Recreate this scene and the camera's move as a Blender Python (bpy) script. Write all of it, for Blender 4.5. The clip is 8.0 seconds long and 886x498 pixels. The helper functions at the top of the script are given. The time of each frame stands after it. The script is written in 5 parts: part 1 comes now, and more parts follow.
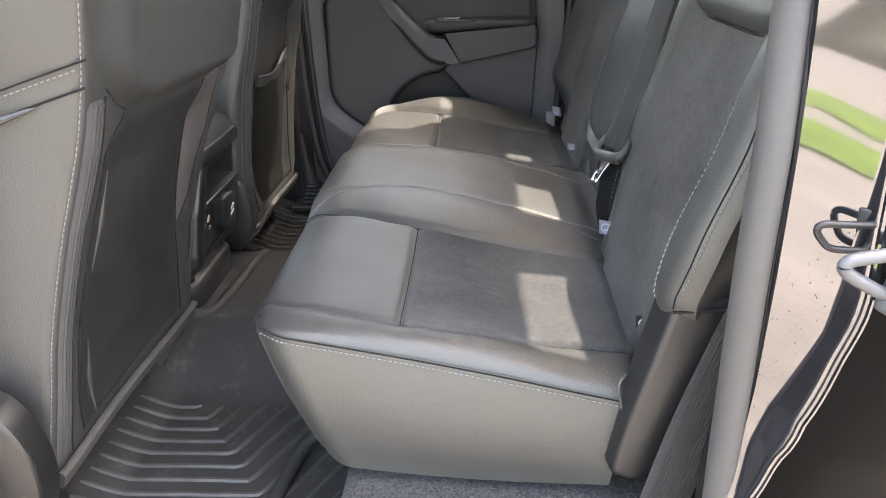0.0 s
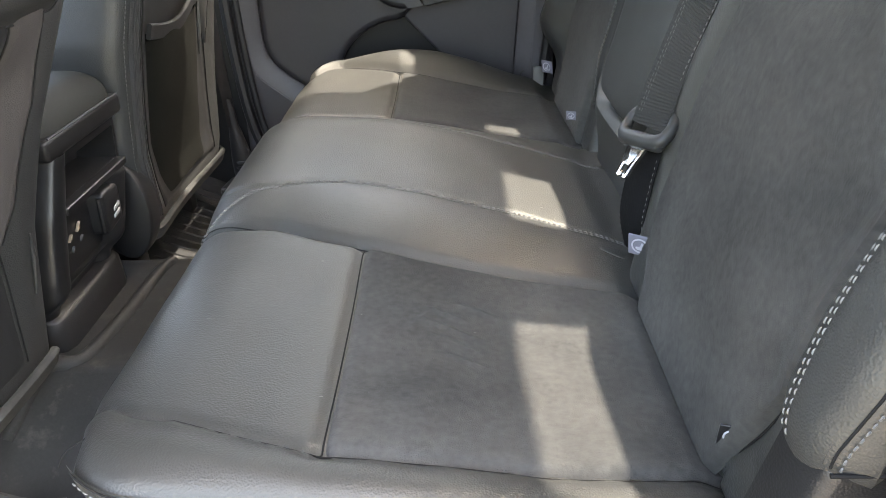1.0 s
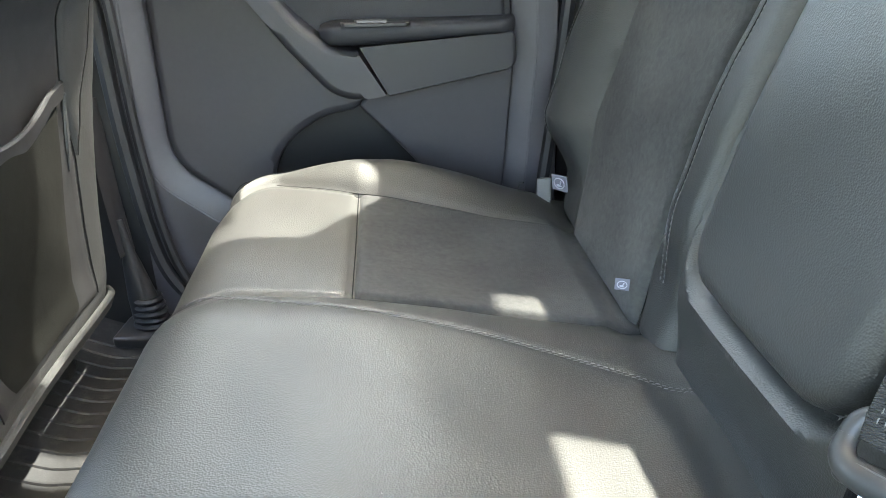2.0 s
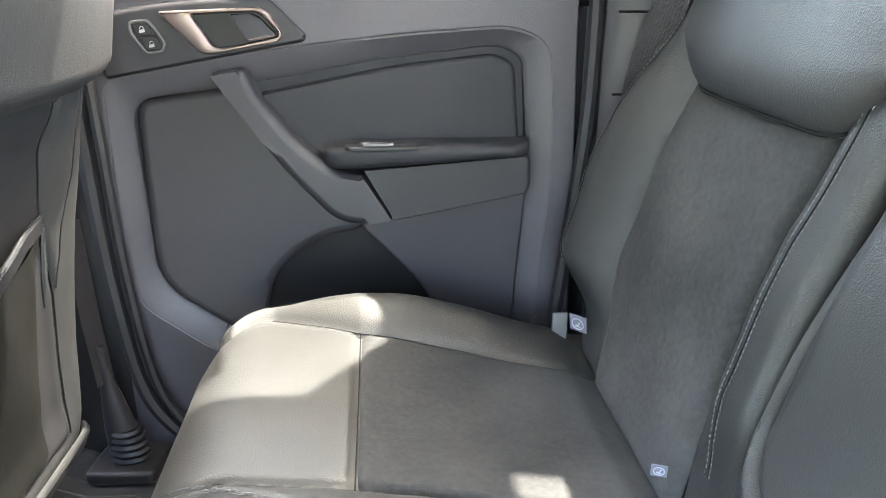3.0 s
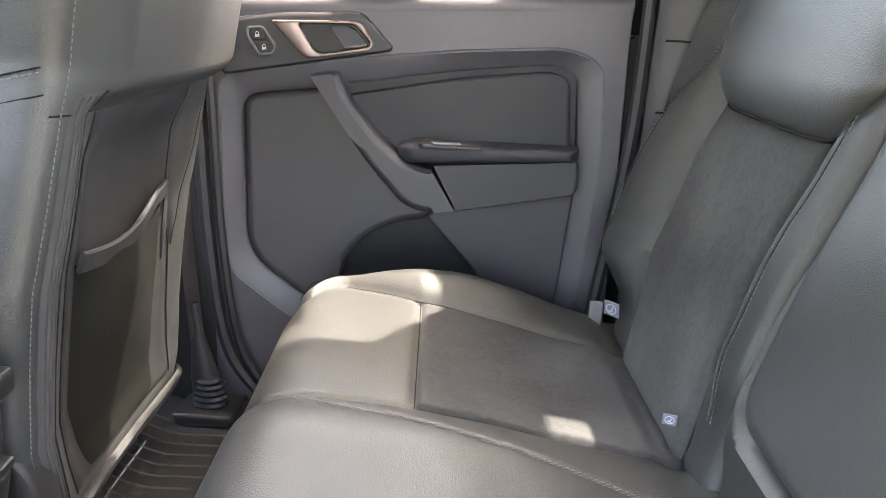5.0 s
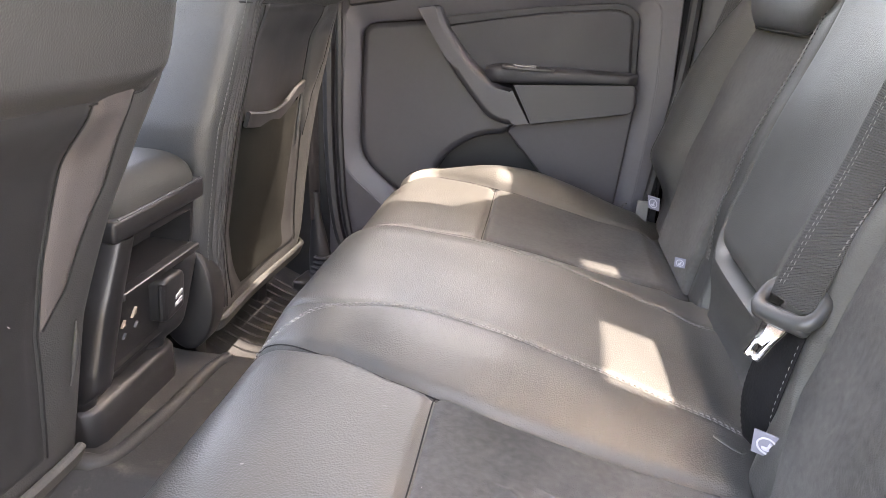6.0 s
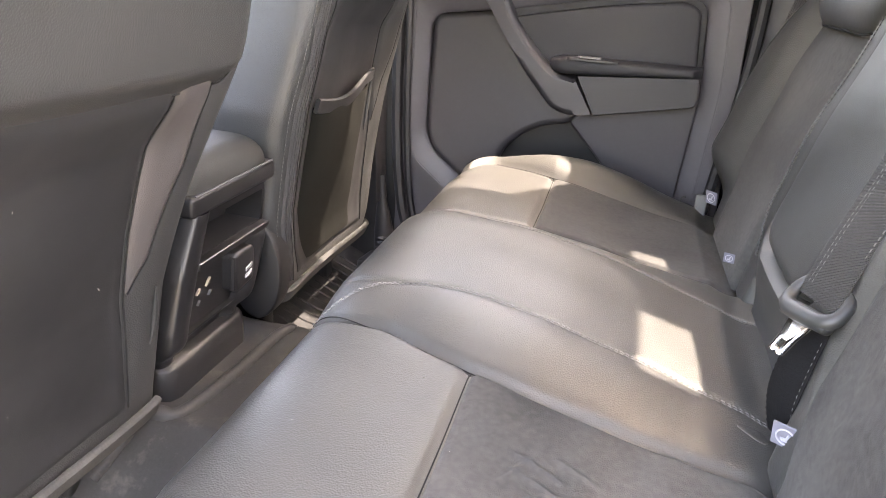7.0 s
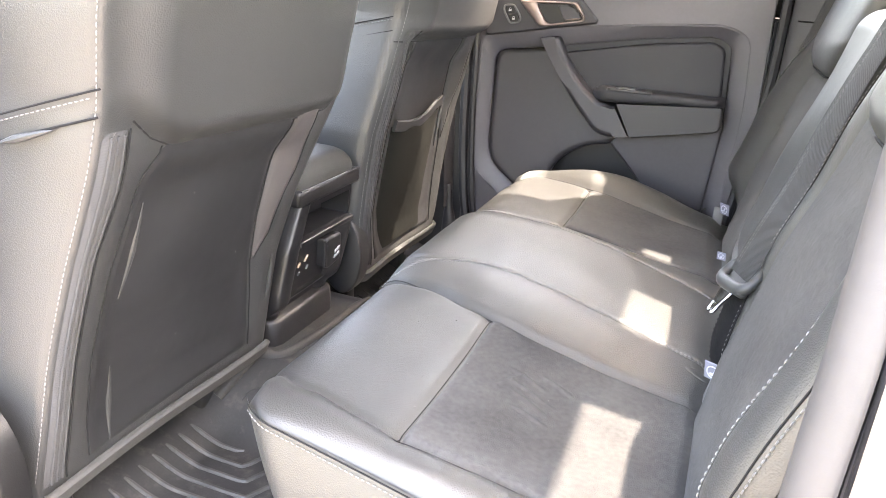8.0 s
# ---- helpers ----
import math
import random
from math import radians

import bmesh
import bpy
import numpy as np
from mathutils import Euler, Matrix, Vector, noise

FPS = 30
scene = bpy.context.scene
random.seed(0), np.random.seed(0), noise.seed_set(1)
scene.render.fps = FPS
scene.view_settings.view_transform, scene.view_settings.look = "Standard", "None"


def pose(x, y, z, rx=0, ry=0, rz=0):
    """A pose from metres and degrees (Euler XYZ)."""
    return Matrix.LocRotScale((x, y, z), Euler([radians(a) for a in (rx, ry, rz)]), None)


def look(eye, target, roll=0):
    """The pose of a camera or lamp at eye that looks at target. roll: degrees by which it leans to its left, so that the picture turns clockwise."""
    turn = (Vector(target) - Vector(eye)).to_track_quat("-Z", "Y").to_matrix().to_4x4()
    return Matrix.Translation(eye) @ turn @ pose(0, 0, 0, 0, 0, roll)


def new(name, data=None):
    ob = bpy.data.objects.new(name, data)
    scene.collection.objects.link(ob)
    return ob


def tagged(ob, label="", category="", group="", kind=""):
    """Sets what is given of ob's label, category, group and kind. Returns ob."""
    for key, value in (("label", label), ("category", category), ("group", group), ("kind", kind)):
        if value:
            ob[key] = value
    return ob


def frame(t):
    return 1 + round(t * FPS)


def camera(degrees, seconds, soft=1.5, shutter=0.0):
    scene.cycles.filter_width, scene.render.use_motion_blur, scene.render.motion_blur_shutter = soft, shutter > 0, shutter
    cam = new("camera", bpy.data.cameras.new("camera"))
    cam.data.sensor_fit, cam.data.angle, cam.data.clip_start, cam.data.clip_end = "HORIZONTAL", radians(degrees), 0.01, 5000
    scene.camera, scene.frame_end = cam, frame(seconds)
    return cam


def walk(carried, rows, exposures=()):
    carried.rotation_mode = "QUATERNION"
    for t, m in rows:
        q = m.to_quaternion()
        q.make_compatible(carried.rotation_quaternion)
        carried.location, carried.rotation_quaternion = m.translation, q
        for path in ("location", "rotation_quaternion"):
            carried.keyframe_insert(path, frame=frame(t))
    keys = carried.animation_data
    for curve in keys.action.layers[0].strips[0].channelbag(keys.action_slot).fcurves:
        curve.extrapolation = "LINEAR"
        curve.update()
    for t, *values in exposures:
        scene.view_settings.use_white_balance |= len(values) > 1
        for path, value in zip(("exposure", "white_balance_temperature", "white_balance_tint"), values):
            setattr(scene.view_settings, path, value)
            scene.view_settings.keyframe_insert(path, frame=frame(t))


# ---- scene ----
cam = camera(62.2, 8.0, soft=0.75)
ROWS = [
    (0, -0.0074, -0.0074, 1.3607, 66.46, 1.42, 2.4),
    (0.2, -0.0086, 0.042, 1.3432, 65.71, 1.45, 2.04),
    (0.5, -0.0096, 0.1514, 1.3171, 64.24, 1.6, 1.47),
    (0.7, -0.0039, 0.2372, 1.2961, 63.69, 1.96, 1.07),
    (1, -0.0079, 0.3579, 1.2903, 62.66, 1.54, -0.05),
    (1.2, -0.0153, 0.4575, 1.285, 62.37, 1.49, -0.93),
    (1.5, -0.0377, 0.6002, 1.2891, 62.38, 1.09, -2.58),
    (1.7, -0.0459, 0.6935, 1.2978, 63.02, 0.84, -3.43),
    (2, -0.0541, 0.8153, 1.3093, 64.7, 0.77, -4.61),
    (2.2, -0.0505, 0.8651, 1.336, 65.3, 1.0, -4.6),
    (3.3, -0.0793, 0.9368, 1.3846, 69.9, -1, -5.32),
    (3.5, -0.0827, 0.9363, 1.3844, 70.15, -1.32, -5.53),
    (4, -0.0825, 0.9334, 1.3805, 70.99, -1.92, -5.18),
    (4.2, -0.0882, 0.9275, 1.3811, 71.22, -2.17, -4.94),
    (5.3, -0.0912, 0.6654, 1.3566, 71.16, -3.01, 2.86),
    (5.5, -0.068, 0.587, 1.341, 70.98, -3.03, 4.74),
    (5.7, -0.0605, 0.5256, 1.3135, 70.94, -3.48, 5.86),
    (6, -0.033, 0.468, 1.286, 70.35, -3.77, 8.11),
    (6.2, -0.0269, 0.4462, 1.2834, 70.07, -4.27, 9.27),
    (6.5, -0.011, 0.437, 1.29, 69.49, -3.93, 11.18),
    (7, 0.002, 0.427, 1.307, 68.66, -4.01, 14.24),
    (7.2, 0.0037, 0.4079, 1.3177, 68.52, -4.43, 15.36),
    (7.5, 0.05, 0.343, 1.339, 68.94, -3.83, 17.67),
    (7.7, 0.0867, 0.266, 1.3547, 69.28, -3.69, 19.01),
    (8, 0.133, 0.172, 1.37, 69.55, -3.75, 20.94),
]
walk(cam, [(t, pose(x, y, z, rx, ry, rz)) for t, x, y, z, rx, ry, rz in ROWS], ((0.0, 4.78, 7600, 15), (0.5, 4.55, 7700, 14), (1.0, 4.82, 7650, 11), (1.5, 5.15, 7350, 8), (2.0, 5.62, 6900, 5), (3.5, 5.88, 7000, 11), (4.0, 5.80, 7050, 11), (5.5, 5.66, 7700, 19), (6.5, 5.74, 8150, 22), (7.5, 5.86, 8000, 20), (8.0, 5.98, 7800, 18)))

# ---- light ----
SUN_FROM = Vector((0.40, 0.23, 1.0)).normalized()
world = bpy.data.worlds.new("sky")
scene.world = world
world.use_nodes = True
wn = world.node_tree
wn.nodes.clear()
sky = wn.nodes.new("ShaderNodeTexSky")
sky.sky_type = "NISHITA"
sky.sun_disc = False
sky.sun_elevation = math.asin(SUN_FROM.z)
sky.sun_rotation = math.atan2(SUN_FROM.x, SUN_FROM.y)
sky.air_density, sky.dust_density, sky.ozone_density = 1.1, 5.0, 0.2
wbg = wn.nodes.new("ShaderNodeBackground")
wbg.inputs["Strength"].default_value = 0.15
wout = wn.nodes.new("ShaderNodeOutputWorld")
wn.links.new(sky.outputs[0], wbg.inputs[0])
wn.links.new(wbg.outputs[0], wout.inputs[0])
sun_data = bpy.data.lights.new("sun", "SUN")
sun_data.energy, sun_data.angle, sun_data.color = 0.80, radians(0.9), (1.0, 0.994, 0.98)
sun = new("sun", sun_data)
sun.matrix_world = look(SUN_FROM * 20, (0, 0, 0))


# ---- materials ----
def material(name, base, rough=0.5, metal=0.0, spec=0.5, var=0.25, var_scale=9.0, bumps=(), rough_var=0.08, wear=None, sheen=0.0, coat=0.0, tint=None, spec_tint=(1.0, 1.0, 1.0)):
    """A node material: base colour with variation at two scales, roughness variation, stacked bumps (kind, scale, strength, distance)."""
    m = bpy.data.materials.new(name)
    m.use_nodes = True
    nt = m.node_tree
    n, lk = nt.nodes, nt.links
    b = n["Principled BSDF"]
    tc = n.new("ShaderNodeTexCoord")
    co = tc.outputs["Object"]

    def noise_tex(scale, detail=4.0, rough_=0.55):
        t = n.new("ShaderNodeTexNoise")
        t.inputs["Scale"].default_value, t.inputs["Detail"].default_value, t.inputs["Roughness"].default_value = scale, detail, rough_
        lk.new(co, t.inputs["Vector"])
        return t

    big, small = noise_tex(var_scale, 5), noise_tex(var_scale * 22, 3)
    mixv = n.new("ShaderNodeMath")
    mixv.operation = "MULTIPLY_ADD"
    lk.new(big.outputs["Fac"], mixv.inputs[0])
    mixv.inputs[1].default_value = 0.7
    sm = n.new("ShaderNodeMath")
    sm.operation = "MULTIPLY"
    lk.new(small.outputs["Fac"], sm.inputs[0])
    sm.inputs[1].default_value = 0.3
    lk.new(sm.outputs[0], mixv.inputs[2])
    ramp = n.new("ShaderNodeValToRGB")
    lk.new(mixv.outputs[0], ramp.inputs[0])
    lo = [c * (1 - var) for c in base]
    hi = [c * (1 + var) for c in (tint or base)]
    ramp.color_ramp.elements[0].position, ramp.color_ramp.elements[1].position = 0.33, 0.67
    ramp.color_ramp.elements[0].color, ramp.color_ramp.elements[1].color = (*lo, 1), (*hi, 1)
    colour = ramp.outputs[0]
    if wear:
        wcol, wscale, wlow, whigh = wear
        wt = noise_tex(wscale, 7, 0.7)
        wr = n.new("ShaderNodeMapRange")
        wr.inputs["From Min"].default_value, wr.inputs["From Max"].default_value = wlow, whigh
        lk.new(wt.outputs["Fac"], wr.inputs["Value"])
        mx = n.new("ShaderNodeMix")
        mx.data_type = "RGBA"
        lk.new(wr.outputs[0], mx.inputs[0])
        lk.new(colour, mx.inputs[6])
        mx.inputs[7].default_value = (*wcol, 1)
        colour = mx.outputs[2]
    lk.new(colour, b.inputs["Base Color"])
    rr = n.new("ShaderNodeMapRange")
    rr.inputs["To Min"].default_value, rr.inputs["To Max"].default_value = rough - rough_var, rough + rough_var
    rr.inputs["From Min"].default_value, rr.inputs["From Max"].default_value = 0.3, 0.7
    lk.new(big.outputs["Fac"], rr.inputs["Value"])
    lk.new(rr.outputs[0], b.inputs["Roughness"])
    b.inputs["Metallic"].default_value = metal
    b.inputs["Specular IOR Level"].default_value = spec
    b.inputs["Specular Tint"].default_value = (*spec_tint, 1)
    b.inputs["Sheen Weight"].default_value = sheen
    b.inputs["Sheen Roughness"].default_value = 0.6
    b.inputs["Coat Weight"].default_value = coat
    b.inputs["Coat Roughness"].default_value = 0.03
    b.inputs["Coat IOR"].default_value = 1.85
    last = None
    for kind, scale, strength, dist in bumps:
        if kind == "noise":
            src = noise_tex(scale, 3).outputs["Fac"]
        elif kind == "cells":
            t = n.new("ShaderNodeTexVoronoi")
            t.feature = "SMOOTH_F1"
            t.inputs["Scale"].default_value = scale
            t.inputs["Smoothness"].default_value = 0.4
            lk.new(co, t.inputs["Vector"])
            src = t.outputs["Distance"]
        else:
            t = n.new("ShaderNodeTexWave")
            t.bands_direction = kind
            t.inputs["Scale"].default_value = scale
            t.inputs["Distortion"].default_value = 0.6
            t.inputs["Detail"].default_value = 1.0
            lk.new(co, t.inputs["Vector"])
            src = t.outputs["Fac"]
        bp = n.new("ShaderNodeBump")
        bp.inputs["Strength"].default_value, bp.inputs["Distance"].default_value = strength, dist
        lk.new(src, bp.inputs["Height"])
        if last:
            lk.new(last.outputs[0], bp.inputs["Normal"])
        last = bp
    if last:
        lk.new(last.outputs[0], b.inputs["Normal"])
    return m


LEATHER = material("black_leather", (0.0200, 0.0207, 0.0200), 0.50, spec=0.62, spec_tint=(1.0, 0.975, 0.88), var=0.14, var_scale=6, rough_var=0.06,
                   bumps=(("noise", 22, 0.10, 0.003), ("cells", 620, 0.40, 0.0007)))
LEATHER_SOFT = material("soft_leather", (0.0200, 0.0208, 0.0205), 0.44, spec=0.55, spec_tint=(1.0, 0.99, 0.96), var=0.12, var_scale=5, rough_var=0.05,
                        bumps=(("noise", 12, 0.16, 0.004), ("cells", 620, 0.40, 0.0007)))
SUEDE = material("charcoal_suede", (0.0255, 0.0253, 0.0235), 0.92, spec=0.15, var=0.34, var_scale=7, sheen=0.03, tint=(0.0430, 0.0425, 0.0392),
                 bumps=(("noise", 40, 0.25, 0.003), ("noise", 800, 0.8, 0.0008)))
POCKET = material("pocket_cloth", (0.0060, 0.0062, 0.0052), 0.92, spec=0.06, var=0.25, var_scale=14, bumps=(("noise", 18, 0.3, 0.005), ("noise", 800, 0.4, 0.0005)))
VINYL = material("back_panel_vinyl", (0.011, 0.0113, 0.0116), 0.52, spec=0.34, var=0.14, var_scale=7, bumps=(("noise", 7, 0.3, 0.006), ("noise", 700, 0.3, 0.0004)))
PLASTIC = material("grained_plastic", (0.0440, 0.0415, 0.0470), 0.48, var=0.14, var_scale=5, bumps=(("cells", 900, 0.35, 0.0004),), wear=((0.075, 0.073, 0.07), 30, 0.66, 0.8))
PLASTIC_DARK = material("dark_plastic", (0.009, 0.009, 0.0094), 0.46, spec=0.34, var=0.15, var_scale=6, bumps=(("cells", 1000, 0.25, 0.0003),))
PLASTIC_GRIP = material("smooth_grip_plastic", (0.0175, 0.0170, 0.0195), 0.50, spec=0.40, var=0.10, var_scale=5, bumps=(("cells", 1300, 0.2, 0.0003),))
PLASTIC_SOFT = material("soft_touch_plastic", (0.0310, 0.0292, 0.0325), 0.50, spec=0.42, var=0.12, var_scale=5, bumps=(("cells", 1200, 0.25, 0.0003),))
DOOR_CLOTH = material("door_leatherette", (0.0125, 0.0125, 0.0150), 0.58, spec=0.34, var=0.12, var_scale=8, bumps=(("cells", 700, 0.35, 0.0005),))
GREY_TRIM = material("grey_seal_trim", (0.052, 0.053, 0.055), 0.42, var=0.10, var_scale=6, bumps=(("noise", 800, 0.25, 0.0003),))
RUBBER = material("rubber_mat", (0.019, 0.0188, 0.0182), 0.62, spec=0.22, var=0.25, var_scale=12, bumps=(("noise", 500, 0.4, 0.0006),), wear=((0.07, 0.065, 0.056), 26, 0.56, 0.85))
SEAL = material("black_rubber_seal", (0.0095, 0.0095, 0.0105), 0.5, spec=0.34, var=0.2, var_scale=10, bumps=(("noise", 600, 0.3, 0.0004),))
CARPET = material("grey_carpet", (0.046, 0.046, 0.046), 0.95, spec=0.15, var=0.75, var_scale=300, bumps=(("noise", 420, 1.0, 0.004), ("noise", 1400, 0.8, 0.002)))
PAINT = material("black_paint", (0.008, 0.008, 0.009), 0.08, var=0.1, var_scale=4, rough_var=0.02, coat=1.0, wear=((0.10, 0.09, 0.075), 120, 0.74, 0.80))
# body paint with little gloss; a dark reflection is put into its colour
BODY_SHADE = material("body_dark_reflection", (0.0012, 0.0012, 0.0013), 0.42, spec=0.05, var=0.15, var_scale=5, wear=((0.05, 0.047, 0.042), 160, 0.72, 0.80))
COVER_PLASTIC = material("coarse_grained_plastic", (0.0065, 0.0065, 0.0066), 0.36, spec=0.40, var=0.14, var_scale=5, bumps=(("cells", 640, 0.26, 0.0007),), wear=((0.022, 0.021, 0.02), 40, 0.70, 0.8))
SEAL_CLOTH = material("grey_seal_cloth", (0.044, 0.0415, 0.039), 0.62, spec=0.30, var=0.10, var_scale=6, bumps=(("noise", 800, 0.25, 0.0003),))
CONSOLE = material("satin_console_plastic", (0.0082, 0.0082, 0.0086), 0.38, spec=0.40, var=0.15, var_scale=6, bumps=(("cells", 1000, 0.2, 0.0003),))
LID_VINYL = material("armrest_vinyl", (0.022, 0.0225, 0.021), 0.66, spec=0.16, var=0.14, var_scale=7, bumps=(("noise", 12, 0.16, 0.004), ("cells", 900, 0.3, 0.0006)))
WEDGE = material("brown_grey_leather", (0.037, 0.0335, 0.032), 0.48, spec=0.5, var=0.12, var_scale=6, bumps=(("cells", 900, 0.3, 0.0006),))
RIB = material("dusty_rubber_rib", (0.032, 0.031, 0.029), 0.55, spec=0.4, var=0.5, var_scale=40, bumps=(("noise", 500, 0.4, 0.0006),))
HEM = material("hem_cloth", (0.038, 0.038, 0.036), 0.92, spec=0.15, var=0.3, var_scale=18, bumps=(("noise", 300, 0.6, 0.001),))
STEEL = material("bright_steel", (0.55, 0.55, 0.55), 0.16, metal=1.0, var=0.08, var_scale=20, bumps=(("noise", 300, 0.15, 0.0003),))
ZINC = material("zinc_casting", (0.065, 0.067, 0.07), 0.6, metal=0.35, var=0.12, var_scale=30, bumps=(("noise", 250, 0.3, 0.0005),))
BRONZE = material("satin_bronze", (0.185, 0.148, 0.138), 0.40, metal=0.85, var=0.06, var_scale=10, rough_var=0.04)
# darker copy of the webbing: the lower run's shade is in the colour
WEBBING_SHADED = material("shaded_belt_webbing", (0.0045, 0.0045, 0.0048), 0.85, spec=0.12, var=0.2, var_scale=60, bumps=(("noise", 420, 0.6, 0.0008),))
WEBBING = material("belt_webbing", (0.026, 0.0265, 0.0255), 0.7, spec=0.3, var=0.25, var_scale=60, bumps=(("DIAGONAL", 300, 0.8, 0.0010), ("noise", 420, 0.8, 0.001)))
ZIP_TAPE = material("zip_tape", (0.028, 0.028, 0.0275), 0.85, var=0.15, var_scale=30, bumps=(("Z", 420, 0.6, 0.0008),))
THREAD = material("grey_thread", (0.098, 0.097, 0.092), 0.8, var=0.12, var_scale=40)
# dark cord for seams and joints; crease shade is put into its colour
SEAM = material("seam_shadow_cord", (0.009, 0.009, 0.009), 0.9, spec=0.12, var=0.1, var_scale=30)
SLIDER = material("satin_grey_plastic", (0.021, 0.022, 0.0215), 0.48, spec=0.4, var=0.12, var_scale=30, rough_var=0.03, bumps=(("noise", 900, 0.1, 0.0002),))
TAG = material("woven_tag", (0.125, 0.125, 0.15), 0.8, var=0.06, var_scale=80, bumps=(("X", 900, 0.3, 0.0003),))
TAG_BLUE = material("tag_print", (0.30, 0.30, 0.33), 0.8, var=0.06, var_scale=80)
WHITE_PRINT = material("white_print", (0.27, 0.27, 0.27), 0.6, var=0.03, var_scale=60)
AMBER_PRINT = material("amber_print", (0.26, 0.21, 0.16), 0.6, var=0.05, var_scale=60)
HEADLINER = material("headliner_cloth", (0.58, 0.56, 0.53), 0.95, spec=0.1, var=0.08, var_scale=20, bumps=(("noise", 600, 0.4, 0.0006),))
STRAP_PALE = material("pale_strap_cloth", (0.115, 0.115, 0.11), 0.9, var=0.1, var_scale=40, bumps=(("Z", 500, 0.4, 0.0005),))
LINT = material("pale_dust", (0.17, 0.165, 0.15), 0.95, var=0.2, var_scale=60)
GRAVEL = material("pale_gravel", (0.178, 0.169, 0.155), 0.95, spec=0.2, var=0.25, var_scale=1.2, bumps=(("noise", 60, 0.6, 0.01), ("noise", 9, 0.5, 0.03)))
GRASS = material("mown_grass", (0.10, 0.155, 0.028), 0.95, spec=0.2, var=0.35, var_scale=0.8, bumps=(("noise", 40, 0.8, 0.03),))

glass = bpy.data.materials.new("window_glass")
glass.use_nodes = True
gn = glass.node_tree
gn.nodes.clear()
g_out, g_mix, g_tr, g_gl, g_fr = (gn.nodes.new(k) for k in ("ShaderNodeOutputMaterial", "ShaderNodeMixShader", "ShaderNodeBsdfTransparent", "ShaderNodeBsdfGlossy", "ShaderNodeFresnel"))
g_tr.inputs[0].default_value = (0.95, 0.97, 0.955, 1)
g_gl.inputs["Roughness"].default_value = 0.02
gn.links.new(g_fr.outputs[0], g_mix.inputs[0])
gn.links.new(g_tr.outputs[0], g_mix.inputs[1])
gn.links.new(g_gl.outputs[0], g_mix.inputs[2])
gn.links.new(g_mix.outputs[0], g_out.inputs[0])
GLASS = glass


# ---- mesh tools ----
def obj(name, verts, faces, mat, parent=None, label="", smooth=True, sharp=38):
    me = bpy.data.meshes.new(name)
    me.from_pydata([tuple(map(float, v)) for v in verts], [], [tuple(map(int, f)) for f in faces])
    bm = bmesh.new()
    bm.from_mesh(me)
    bmesh.ops.recalc_face_normals(bm, faces=bm.faces)
    bm.to_mesh(me)
    bm.free()
    if smooth:
        me.shade_smooth()
        me.set_sharp_from_angle(angle=radians(sharp))
    me.materials.append(mat)
    ob = new(name, me)
    if parent:
        ob.parent = parent
    if label:
        ob["label"] = label
    return ob


def thing(name, label, category, group="", kind=""):
    return tagged(new(name), label, category, group, kind)


def grid(P_):
    """Faces and vertices of an open sheet given as an array (n, m, 3)."""
    P_ = np.asarray(P_, float)
    n, m = P_.shape[:2]
    f = [(i * m + j, i * m + j + 1, (i + 1) * m + j + 1, (i + 1) * m + j) for i in range(n - 1) for j in range(m - 1)]
    return P_.reshape(-1, 3), f


def loft(rings, cap=True):
    """A closed skin through rings of equal point number."""
    R = np.asarray(rings, float)
    n, m = R.shape[:2]
    v = R.reshape(-1, 3)
    f = [(i * m + j, i * m + (j + 1) % m, (i + 1) * m + (j + 1) % m, (i + 1) * m + j) for i in range(n - 1) for j in range(m)]
    if cap:
        f += [tuple(range(m))[::-1], tuple(range((n - 1) * m, n * m))]
    return v, f


def join(*parts):
    v, f = [], []
    for pv, pf in parts:
        k = len(v)
        v += [tuple(p) for p in pv]
        f += [tuple(i + k for i in q) for q in pf]
    return v, f


def smooth_path(pts, n=8):
    """Catmull-Rom through the points."""
    p = np.asarray(pts, float)
    if len(p) < 3:
        return np.array([p[0] + (p[-1] - p[0]) * t for t in np.linspace(0, 1, n + 1)])
    q = np.vstack([2 * p[0] - p[1], p, 2 * p[-1] - p[-2]])
    out = []
    for i in range(1, len(q) - 2):
        for t in np.linspace(0, 1, n, endpoint=False):
            a, b, c, d = q[i - 1:i + 3]
            out.append(0.5 * (2 * b + (c - a) * t + (2 * a - 5 * b + 4 * c - d) * t * t + (3 * b - a - 3 * c + d) * t ** 3))
    return np.array(out + [p[-1]])


def frames_of(path):
    p = np.asarray(path, float)
    t = np.gradient(p, axis=0)
    t /= np.linalg.norm(t, axis=1)[:, None] + 1e-12
    ref = np.array([0.0, 0.0, 1.0]) if abs(t[:, 2]).mean() < 0.8 else np.array([0.0, 1.0, 0.0])
    s = np.cross(t, ref)
    s /= np.linalg.norm(s, axis=1)[:, None] + 1e-12
    return p, t, s, np.cross(s, t)


def tube(path, r, n=8):
    p, t, s, u = frames_of(path)
    r = np.broadcast_to(np.asarray(r, float), (len(p),))
    a = np.linspace(0, 2 * np.pi, n, endpoint=False)
    return loft([p[i] + r[i] * (np.outer(np.cos(a), s[i]) + np.outer(np.sin(a), u[i])) for i in range(len(p))])


